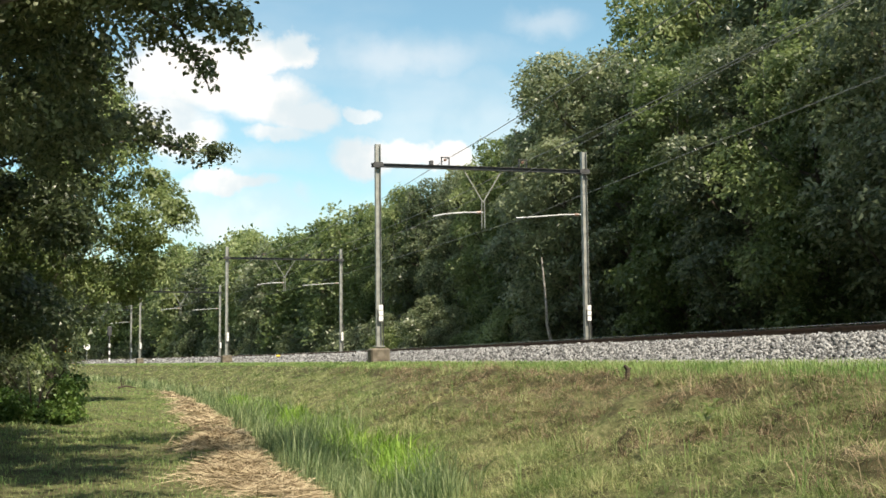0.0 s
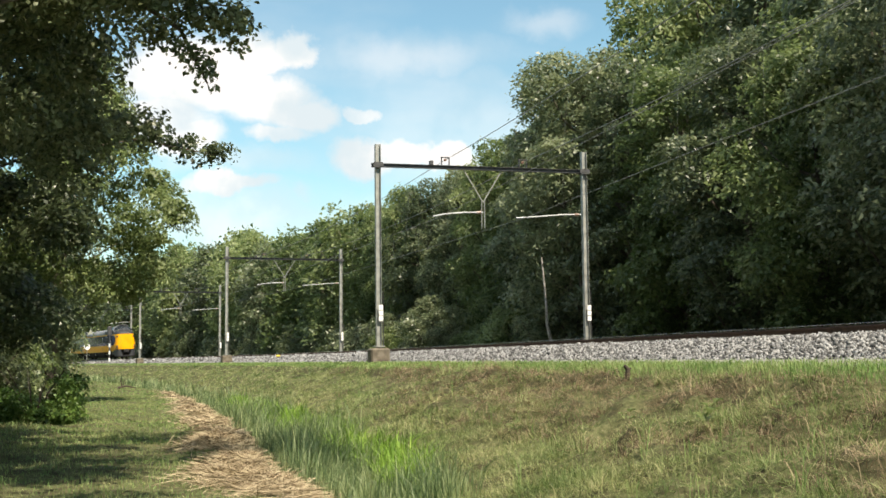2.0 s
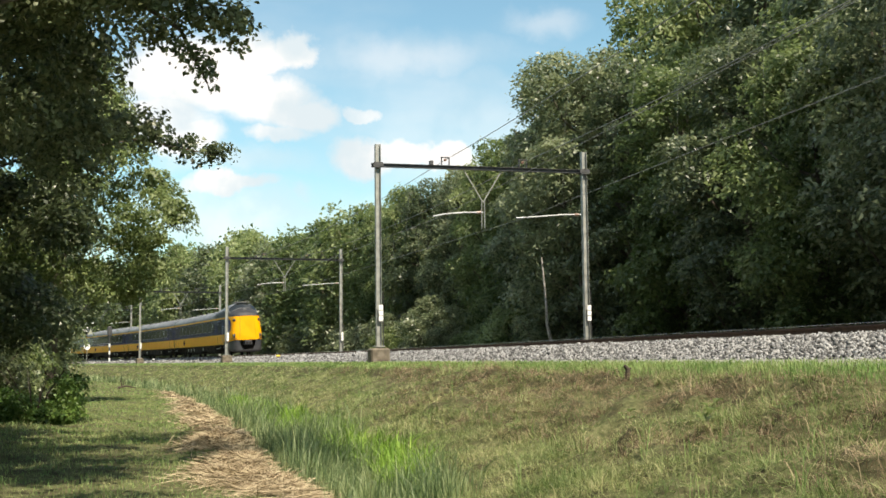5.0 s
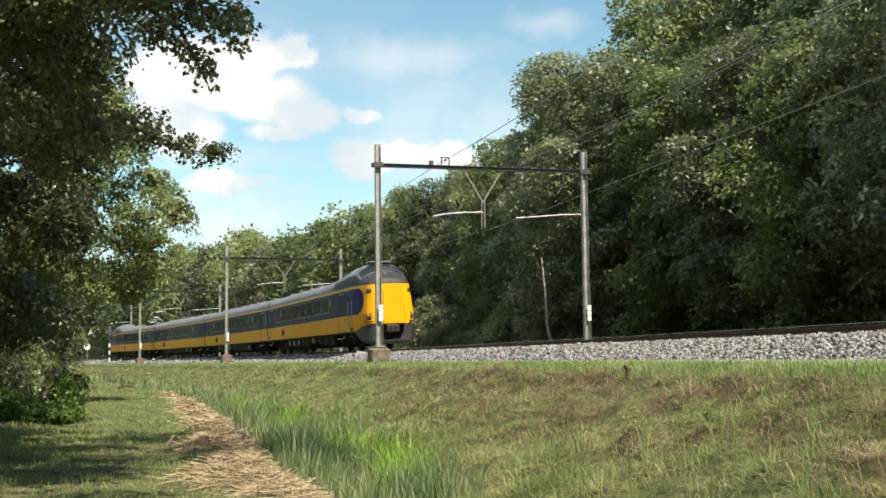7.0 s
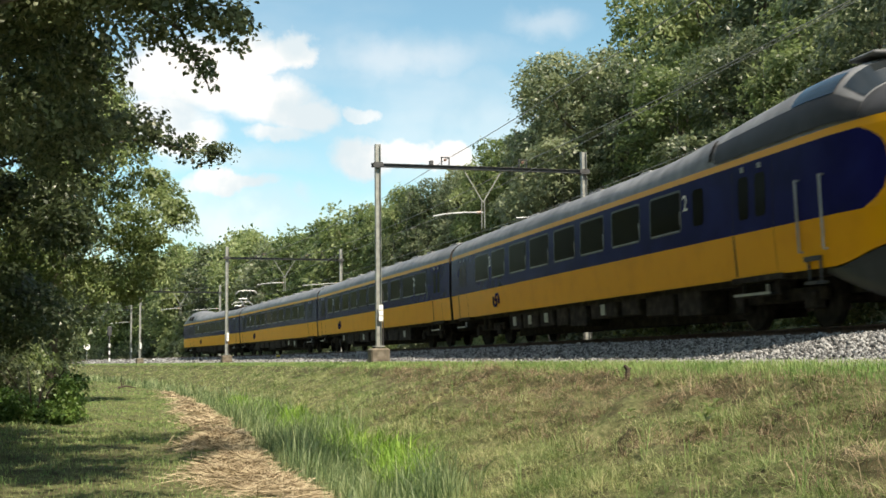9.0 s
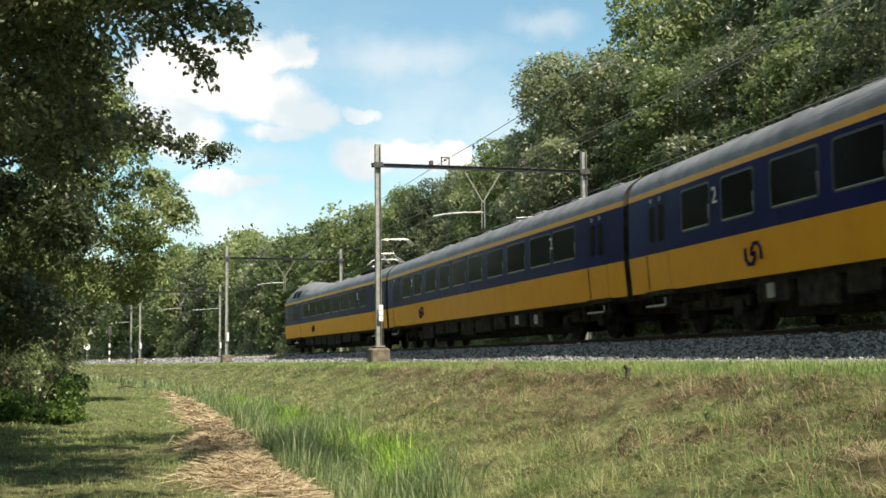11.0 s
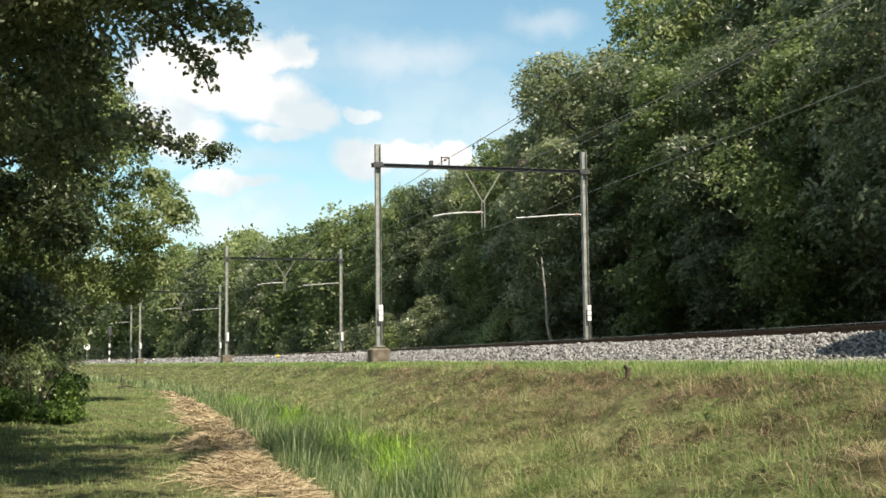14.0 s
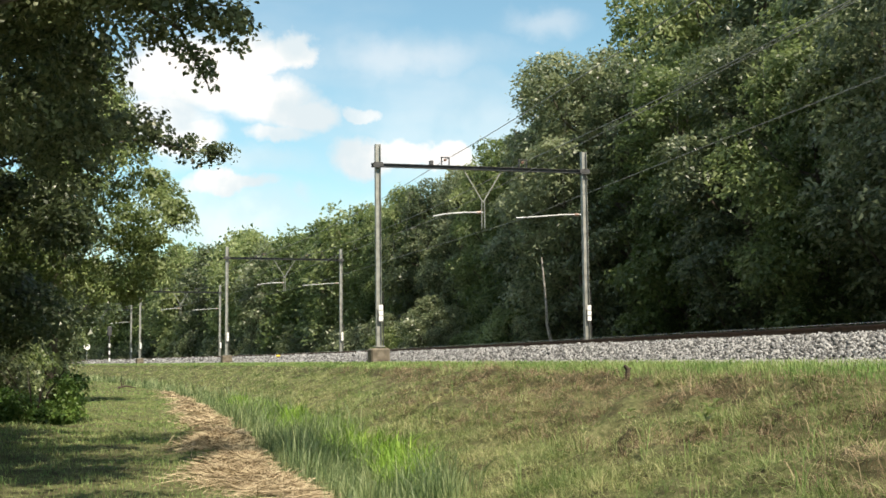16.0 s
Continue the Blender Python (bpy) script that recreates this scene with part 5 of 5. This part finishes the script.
def cab_details(pt, th, cab="nose"):
    # windscreen and side glazing of the raised cab
    def roof_pt(d, f, out=0.012):
        rise = roof_z(d, cab) - ZT
        hump = min(1.0, max(0.0, (rise - 0.69) / 0.6))
        a = math.pi * f
        c_, s_ = math.cos(a), math.sin(a)
        y = -math.copysign(abs(c_) ** (1 + 0.05 * hump), c_) * half_w(ZT) * nose_w(d, cab)
        z = ZT + rise * abs(s_) ** (1.0 - 0.26 * hump)
        return Vector(pt(d, y - out * c_, z + out * s_))

    def skin(name, d0, d1, f0, f1, mat, label, out=0.014, nd_=6, nf=8, skew=0.0):
        rows = []
        for i in range(nd_ + 1):
            rows.append([tuple(roof_pt(d0 + (d1 - d0) * i / nd_ + skew * (j / nf), f0 + (f1 - f0) * j / nf, out)) for j in range(nf + 1)])
        return part(name, grid_mesh(name, rows, mat), None, th, label)

    if cab == "blunt":
        skin("windscreen", 1.3, 2.3, 0.27, 0.73, MAT["glass"], "raked dark windscreen")
        for f0, f1 in ((0.04, 0.15), (0.96, 0.85)):
            skin("cab_window", 3.15, 4.1, f0, f1, MAT["under"], "dark cab side window", skew=0.3)
            skin("cab_window", 4.35, 5.4, f0, f1, MAT["under"], "dark cab side window", skew=0.3)
            skin("vent", 6.2, 6.5, f0, f1 * 1.3 if f0 < 0.5 else f1 * 0.95, MAT["frame"], "dark vent in the cab's flank", skew=0.4)
    else:
        skin("windscreen", 0.44, 0.95, 0.17, 0.83, MAT["screen"], "raked dark windscreen")
        bm = bmnew()
        box(bm, pt(1.25, 0, 4.365), (0.75, 1.2, 0.06), bevel=0.02)
        part("visor", bm, MAT["roof"], th, "grey visor above the windscreen")
        for f0, f1 in ((0.13, 0.26), (0.87, 0.74)):
            skin("cab_window", 1.12, 2.45, f0, f1, MAT["screen"], "dark cab side window", 0.02)
        for f0, f1 in ((0.008, 0.125), (0.992, 0.875)):
            skin("cowl", 0.40, 5.2, f0, f1, MAT["cowl"], "dark grey cowl below the cab", 0.02, 14, 4)
        for f0, f1 in ((0.03, 0.17), (0.97, 0.83)):
            skin("vent_slot", 5.30, 5.44, f0, f1, MAT["under"], "narrow dark vent slot", 0.025, 2, 4)
    if cab == "blunt":
        bm = bmnew()
        for y in (-1, 1):
            box(bm, pt(0.9, y * 1.28, 0.78), (1.5, 0.04, 0.36), bevel=0.01)
        box(bm, pt(0.12, 0, 0.75), (0.05, 2.5, 0.45), bevel=0.02)
        part("end_skirt", bm, MAT["under"], th, "grimy end skirt")
        return
    # centre lamp
    bm = bmnew()
    rod(bm, pt(0.12, 0, 3.74), pt(-0.04, 0, 3.74), 0.11, 14)
    part("top_lamp", bm, MAT["lamp"], th, "round lamp below the windscreen")
    # nose lamps, in dark recesses
    for y in (-1, 1):
        for z, hh, nm, lab in ((2.86, 0.11, "marker_lamp", "dark oval marker lamp"), (1.62, 0.19, "headlight", "round headlight in a dark housing")):
            d = float(np.interp(1.08 / 1.4, NOSE["nose"][1], NOSE["nose"][0]))
            bm = bmnew()
            box(bm, (0, 0, 0), (0.07, 0.30, 2.1 * hh), Matrix.Translation(pt(d + 0.045, y * 1.075, z)) @ Matrix.Rotation(y * 0.85, 4, "Z"), bevel=0.034)
            ob = part(nm, bm, MAT["frame"], th, lab, True)
            if nm == "headlight":
                bm = bmnew()
                bmesh.ops.create_uvsphere(bm, u_segments=12, v_segments=8, radius=0.07, matrix=Matrix.Translation(pt(d + 0.0, y * 1.10, z + 0.03)))
                part("lens", bm, MAT["lamp"], ob, "pale lens", True)
        bm = bmnew()
        box(bm, (0, 0, 0), (0.05, 0.55, 0.05), Matrix.Translation(pt(-0.60, y * 1.08, 1.37)) @ Matrix.Rotation(y * 0.85, 4, "Z"))
        part("lamp_sill", bm, MAT["frame"], th, "dark ledge under the headlight")
    # seams of the nose door
    bm = bmnew()
    zs = [1.27, 1.77, 2.3, 2.8, 3.18]
    for za, zb in zip(zs, zs[1:]):
        ring = [pt(d, -0.62 + w, z) for z, w in ((za, -0.008), (za, 0.008), (zb, 0.008), (zb, -0.008)) for d in (-0.728,)]
        back = [(x - 0.03, y, z) for x, y, z in ring]
        vs = [bm.verts.new(q) for q in ring + back]
        for f in ((0, 1, 2, 3), (7, 6, 5, 4), (0, 3, 7, 4), (1, 5, 6, 2)):
            bm.faces.new([vs[i] for i in f])
    part("nose_seam", bm, MAT["frame"], th, "thin dark panel seam")
    # bumper skirt round the nose with an open middle
    path_ = [(1.5, -1.34)] + [(d, -1.36 * nose_w(d)) for d in (1.0, 0.6, 0.15, -0.20, -0.48, -0.62, -0.69)] + [(-0.73, -0.66), (-0.73, -0.3), (-0.73, 0.3), (-0.73, 0.66)]
    path_ += [(d, -y) for d, y in reversed(path_[:-4])]
    n = len(path_)
    bm = bmnew()
    cols = []
    for i, (d, y) in enumerate(path_):
        zt = float(np.interp(d, [-0.70, 0.1, 1.0, 2.2], [1.25, 1.15, 0.94, 0.94]))
        zl = float(np.interp(d, [-0.9, 0.0, 1.5], [0.25, 0.38, 0.86]))
        tuck = 0.94
        # the opening narrows downwards in a U
        wide = (1.0, 0.62, 0.58, 0.88, 0.98) if abs(abs(y) - 0.66) < 1e-6 else (1.0,) * 5
        cols.append([bm.verts.new(pt(d + (0.0 if k > 0 else 0.12), y * (tuck if k == 0 else 1.0) * wide[k], z)) for k, z in enumerate((zl, zl + 0.08, zl + 0.20, (zl + zt) / 2 + 0.08, zt))])
    for i in range(n - 1):
        for k in range(4):
            if abs(path_[i][1] + path_[i + 1][1]) / 2 < 0.60 and k >= 2:
                continue
            bm.faces.new((cols[i][k], cols[i + 1][k], cols[i + 1][k + 1], cols[i][k + 1]))
    sk = part("bumper_skirt", bm, MAT["skirt"], th, "grey bumper skirt with an open middle", True)
    bm = bmnew()
    box(bm, pt(0.25, 0, 0.80), (0.9, 1.7, 0.9))
    part("coupler_recess", bm, MAT["under"], th)
    bm = bmnew()
    box(bm, pt(-0.60, 0.0, 1.02), (0.8, 0.62, 0.36), bevel=0.04)
    cp = part("coupler", bm, MAT["skirt"], th, "grey automatic coupler")
    for y in (-0.13, 0.13):
        bm = bmnew()
        rod(bm, pt(-0.97, y, 1.02), pt(-1.03, y, 1.02), 0.09, 12)
        part("coupler_face", bm, MAT["under"], cp)
    # handrails and step of the cab door
    for side in (-1, 1):
        for d in (1.36, 2.12):
            bm = bmnew()
            rod(bm, pt(d, side * 1.46, 1.25), pt(d, side * 1.46, 2.45), 0.022, 8)
            for z in (1.25, 2.45):
                rod(bm, pt(d, side * 1.38, z), pt(d, side * 1.47, z), 0.018, 6)
            part("handrail", bm, MAT["metal"], th, "grey handrail")
        bm = bmnew()
        box(bm, pt(1.8, side * 1.40, 1.12), (0.5, 0.06, 0.08))
        box(bm, pt(1.75, side * 1.40, 0.72), (0.40, 0.20, 0.05))
        for d in (1.58, 1.95):
            rod(bm, pt(d, side * 1.40, 0.72), pt(d, side * 1.40, 1.12), 0.025, 6)
        part("cab_step", bm, MAT["dark"], th, "grey cab step")


def pantograph(pt, th, d, raised):
    pg = tagged(new("pantograph"), "raised grey pantograph" if raised else "folded grey pantograph")
    pg.parent = th
    top = 5.18 if raised else 4.36
    bm = bmnew()
    for y in (-0.45, 0.45):
        box(bm, pt(d, y, 3.98), (2.0, 0.06, 0.06))
        for a in (-0.8, 0.8):
            rod(bm, pt(d + a, y, 3.72), pt(d + a, y, 3.98), 0.06, 8)
    part("base_frame", bm, MAT["dark"], pg)
    bm = bmnew()
    kn = d - 1.15 if raised else d - 1.0
    kz = 4.62 if raised else 4.12
    for y in (-0.4, 0.4):
        rod(bm, pt(d + 0.7, y, 4.0), pt(kn, y * 0.6, kz), 0.03, 8)
        rod(bm, pt(kn, y * 0.6, kz), pt(d + 0.2, y * 0.8, top - 0.05), 0.02, 8)
    rod(bm, pt(kn, -0.35, kz), pt(kn, 0.35, kz), 0.045, 8)
    part("arm", bm, MAT["metal"], pg)
    for a in (0.05, 0.40):
        bm = bmnew()
        pts = [(-0.86, -0.24), (-0.66, -0.04), (-0.5, 0), (0.5, 0), (0.66, -0.04), (0.86, -0.24)]
        for (y0, z0), (y1, z1) in zip(pts, pts[1:]):
            rod(bm, pt(d + a, y0, top + z0), pt(d + a, y1, top + z1), 0.024, 8)
        part("collector_strip", bm, MAT["metal"], pg, "bright collector strip")


def make_train():
    cars = []
    win = [(6.8, 8.3), (8.95, 10.55), (11.15, 12.7), (13.2, 14.75), (15.3, 16.9), (17.35, 18.95), (19.5, 20.9), (21.3, 22.9)]
    L1 = LEN
    # leading car
    th, pt = make_car("nose", L1, "leading train car, yellow nose and raised grey driver's cab")
    for sd in (-1, 1):
        for a, b in win:
            window(pt, th, a, b, side=sd)
        side_panel("small_window", pt, th, 5.72, 6.2, 2.12, 2.85, MAT["glass"], 0.006, sd, 0.1, "small dark window")
        door(pt, th, 3.0, 4.5, sd)
        door(pt, th, 24.0, 25.2, sd)
    digit_two(pt, th, 6.52, 2.48)
    digit_two(pt, th, 21.1, 2.48)
    emblem(pt, th, 20.5)
    cab_details(pt, th)
    underside(pt, th, L1, 1)
    roof_gear(pt, th, L1, 1, 11.0)
    cars.append(th)
    for k, lab in ((2, "middle train car, dark blue windows over a yellow band"), (3, "middle train car, dark blue windows over a yellow band")):
        th, pt = make_car("", 26.5, lab)
        for sd in (-1, 1):
            for a, b in ((3.3, 4.95), (5.15, 6.85), (7.35, 9.0), (9.5, 11.1), (11.75, 13.3), (13.75, 15.35), (15.85, 17.3), (17.8, 19.4), (20.1, 21.4), (22.0, 23.3)):
                window(pt, th, a, b, side=sd)
            door(pt, th, 1.2, 2.4, sd)
            door(pt, th, 24.1, 25.3, sd)
        digit_two(pt, th, 5.05, 2.48)
        digit_two(pt, th, 21.7, 2.48)
        emblem(pt, th, 20.2)
        underside(pt, th, 26.5, k)
        roof_gear(pt, th, 26.5, k)
        cars.append(th)
    # trailing car runs cab last: built nose first, then turned round
    th, pt = make_car("blunt", L1, "trailing train car with pantographs and raised grey cab")
    for sd in (-1, 1):
        for a, b in ((6.6, 8.15), (8.6, 10.3), (10.65, 12.2), (12.75, 14.3), (14.85, 16.4), (16.9, 18.5), (19.0, 20.4), (21.0, 22.3)):
            window(pt, th, a, b, side=sd)
        side_panel("small_window", pt, th, 3.2, 3.65, 2.1, 2.8, MAT["glass"], 0.006, sd, 0.1, "small dark window")
        door(pt, th, 4.0, 5.6, sd)
        door(pt, th, 23.8, 24.8, sd)
    digit_two(pt, th, 8.4, 2.48, 1)
    digit_two(pt, th, 20.7, 2.48, 1)
    for ob in th.children:
        if ob.name.startswith("class_number"):
            ob.matrix_basis = ob.matrix_basis @ Matrix.Rotation(math.pi, 4, "Y")
    emblem(pt, th, 9.6, 1)
    cab_details(pt, th, "blunt")
    underside(pt, th, L1, 4)
    roof_gear(pt, th, L1, 4, 11.0)
    pantograph(pt, th, L1 - 3.7, True)
    pantograph(pt, th, L1 - 5.5, False)
    bm = bmnew()
    box(bm, pt(L1 - 4.5, 0, 3.80), (4.6, 1.75, 0.16), bevel=0.04)
    part("roof_tray", bm, MAT["under"], th, "black equipment tray under the pantographs")
    cars.append(th)
    return cars


def make_small_things():
    # round white board on a post beyond the line
    def upright(name, s, o, label, cat):
        th = tagged(new(name), label, cat)
        p = at(s, o, float(ground_z(o)))
        th.matrix_basis = Matrix.Translation(p) @ Matrix.Rotation(heading(s), 4, "Z")
        return th
    th = upright("track_sign", 126.5, 0.5, "round white board on a thin grey post", "sign")
    bm = bmnew()
    rod(bm, (0, 0, -0.1), (0, 0, 2.3), 0.04, 8)
    part("post", bm, MAT["steel"], th)
    bm = bmnew()
    rod(bm, (0, -0.06, 2.35), (0, -0.03, 2.35), 0.42, 20)
    part("board", bm, MAT["plate"], th)
    # signal with a banded post
    th = upright("railway_signal", 112.0, 0.6, "black signal head on a white and black banded post", "railway signal")
    bm = bmnew()
    for k in range(3):
        rod(bm, (0, 0, 0.3 + 0.9 * k), (0, 0, 0.75 + 0.9 * k), 0.11, 10)
    part("white_band", bm, MAT["plate"], th, "white bands of the post")
    bm = bmnew()
    rod(bm, (0, 0, -0.1), (0, 0, 3.7), 0.09, 10)
    box(bm, (0, 0, 4.1), (0.55, 0.25, 1.2), bevel=0.08)
    part("signal_head", bm, MAT["dark"], th, "black signal head")
    # low marker with a yellow cap on the ballast
    for s_, o_, mt, lab in ((30.5, 1.0, "ylw", "low grey marker stone with a yellow cap"), (86.5, 0.9, "plate", "low white marker on a short post")):
        th = upright("marker_post", s_, o_, lab, "marker")
        bm = bmnew()
        rod(bm, (0, 0, -0.1), (0, 0, 0.42), 0.07, 8)
        part("post", bm, MAT["concrete"], th)
        bm = bmnew()
        box(bm, (0, 0, 0.46), (0.24, 0.16, 0.11), bevel=0.03)
        part("cap", bm, MAT[mt], th)
    # broken stump on the verge
    th = upright("tree_stump", -28.4, -1.36, "small broken brown stump on the verge", "stump")
    bm = bmnew()
    limb(bm, [Vector((0, 0, -0.1)), Vector((0.01, 0, 0.08)), Vector((-0.05, 0, 0.14))], 0.05, 0.028, 7)
    limb(bm, [Vector((0.01, 0, 0.06)), Vector((0.07, 0, 0.10))], 0.025, 0.012, 6)
    part("wood", bm, MAT["wood"], th)
    # dead branch on the path
    th = upright("dead_branch", 31.0, -8.3, "dark dead branch lying on the path", "branch")
    bm = bmnew()
    limb(bm, [Vector((-0.5, 0, 0.05)), Vector((0, 0, 0.18)), Vector((0.6, 0.1, 0.06))], 0.08, 0.03, 7)
    limb(bm, [Vector((-0.2, 0, 0.12)), Vector((-0.3, 0, 0.5)), Vector((-0.25, 0, 0.8))], 0.04, 0.012, 6)
    limb(bm, [Vector((-0.15, 0, 0.12)), Vector((-0.05, 0, 0.7))], 0.03, 0.01, 6)
    part("wood", bm, MAT["wood"], th)
    # slim bare trunk standing before the wood
    th = upright("birch_tree", 9.9, 10.9, "slim pale bare trunk leaning before the dark wood", "tree")
    bm = bmnew()
    limb(bm, [Vector((0.25, 0, -0.3)), Vector((0.2, 0, 0.9)), Vector((-0.05, 0, 2.0)), Vector((-0.12, 0, 3.6)), Vector((-0.3, 0, 5.4))], 0.12, 0.04, 8)
    part("trunk", bm, MAT["birch"], th)
    # broad-leaved weeds on the bank
    for s_, o_, sz in ((-34.4, -2.7, 0.5), (-33.9, -2.4, 0.42), (-29.5, -3.6, 0.36), (-35.2, -2.2, 0.36), (-32.4, -2.9, 0.34)):
        th = upright("broadleaf_weed", s_, o_, "clump of broad green weed leaves on the bank", "weed")
        rd = random.Random(int(-s_ * 10))
        for k in range(9):
            a, l = k * 2.4, sz * rd.uniform(0.10, 0.17)
            rows = []
            for i in range(6):
                f = i / 5
                wd = l * 0.55 * math.sin(math.pi * min(0.98, f * 0.9 + 0.05))
                c = Vector((math.cos(a), math.sin(a), 0)) * (0.05 + f * l * 1.3)
                z = 0.10 + 0.10 * sz * math.sin(2.2 * f) + 0.05 * (k % 3)
                n = Vector((-math.sin(a), math.cos(a), 0)) * wd
                rows.append([tuple(c - n + Vector((0, 0, z + 0.02))), tuple(c + Vector((0, 0, z))), tuple(c + n + Vector((0, 0, z + 0.02)))])
            part("leaf", grid_mesh("leaf", rows, MAT["leafB"]), None, th)


make_catenary()
CARS = make_train()
make_near_trees()
make_woods()
make_small_things()
make_hay()
make_grasses()


# ---- movement ----
def front_s(t):
    return -30.941 - 21.2328 * (t - 9) - 0.0602 * (t - 9) ** 2


def car_pose(t, behind, turned):
    s = front_s(t) + behind
    a, b = at(s - 9.3, NEAR), at(s + 9.3, NEAR)
    d = (a - b).normalized()
    h = math.atan2(d.y, d.x)
    c = (a + b) / 2
    m = Matrix.Translation((c.x, c.y, RAIL)) @ Matrix.Rotation(h, 4, "Z") @ Matrix.Rotation(radians(CANT), 4, "X")
    return m @ Matrix.Rotation(math.pi, 4, "Z") if turned else m


def motions():
    times = [0.5 * i for i in range(33)]
    for car, behind, turned in zip(CARS, (LEN / 2, LEN + 13.25, LEN + 39.75, LEN * 1.5 + 53.0), (False, False, False, True)):
        walk(car, [(t, car_pose(t, behind, turned)) for t in times])


motions()
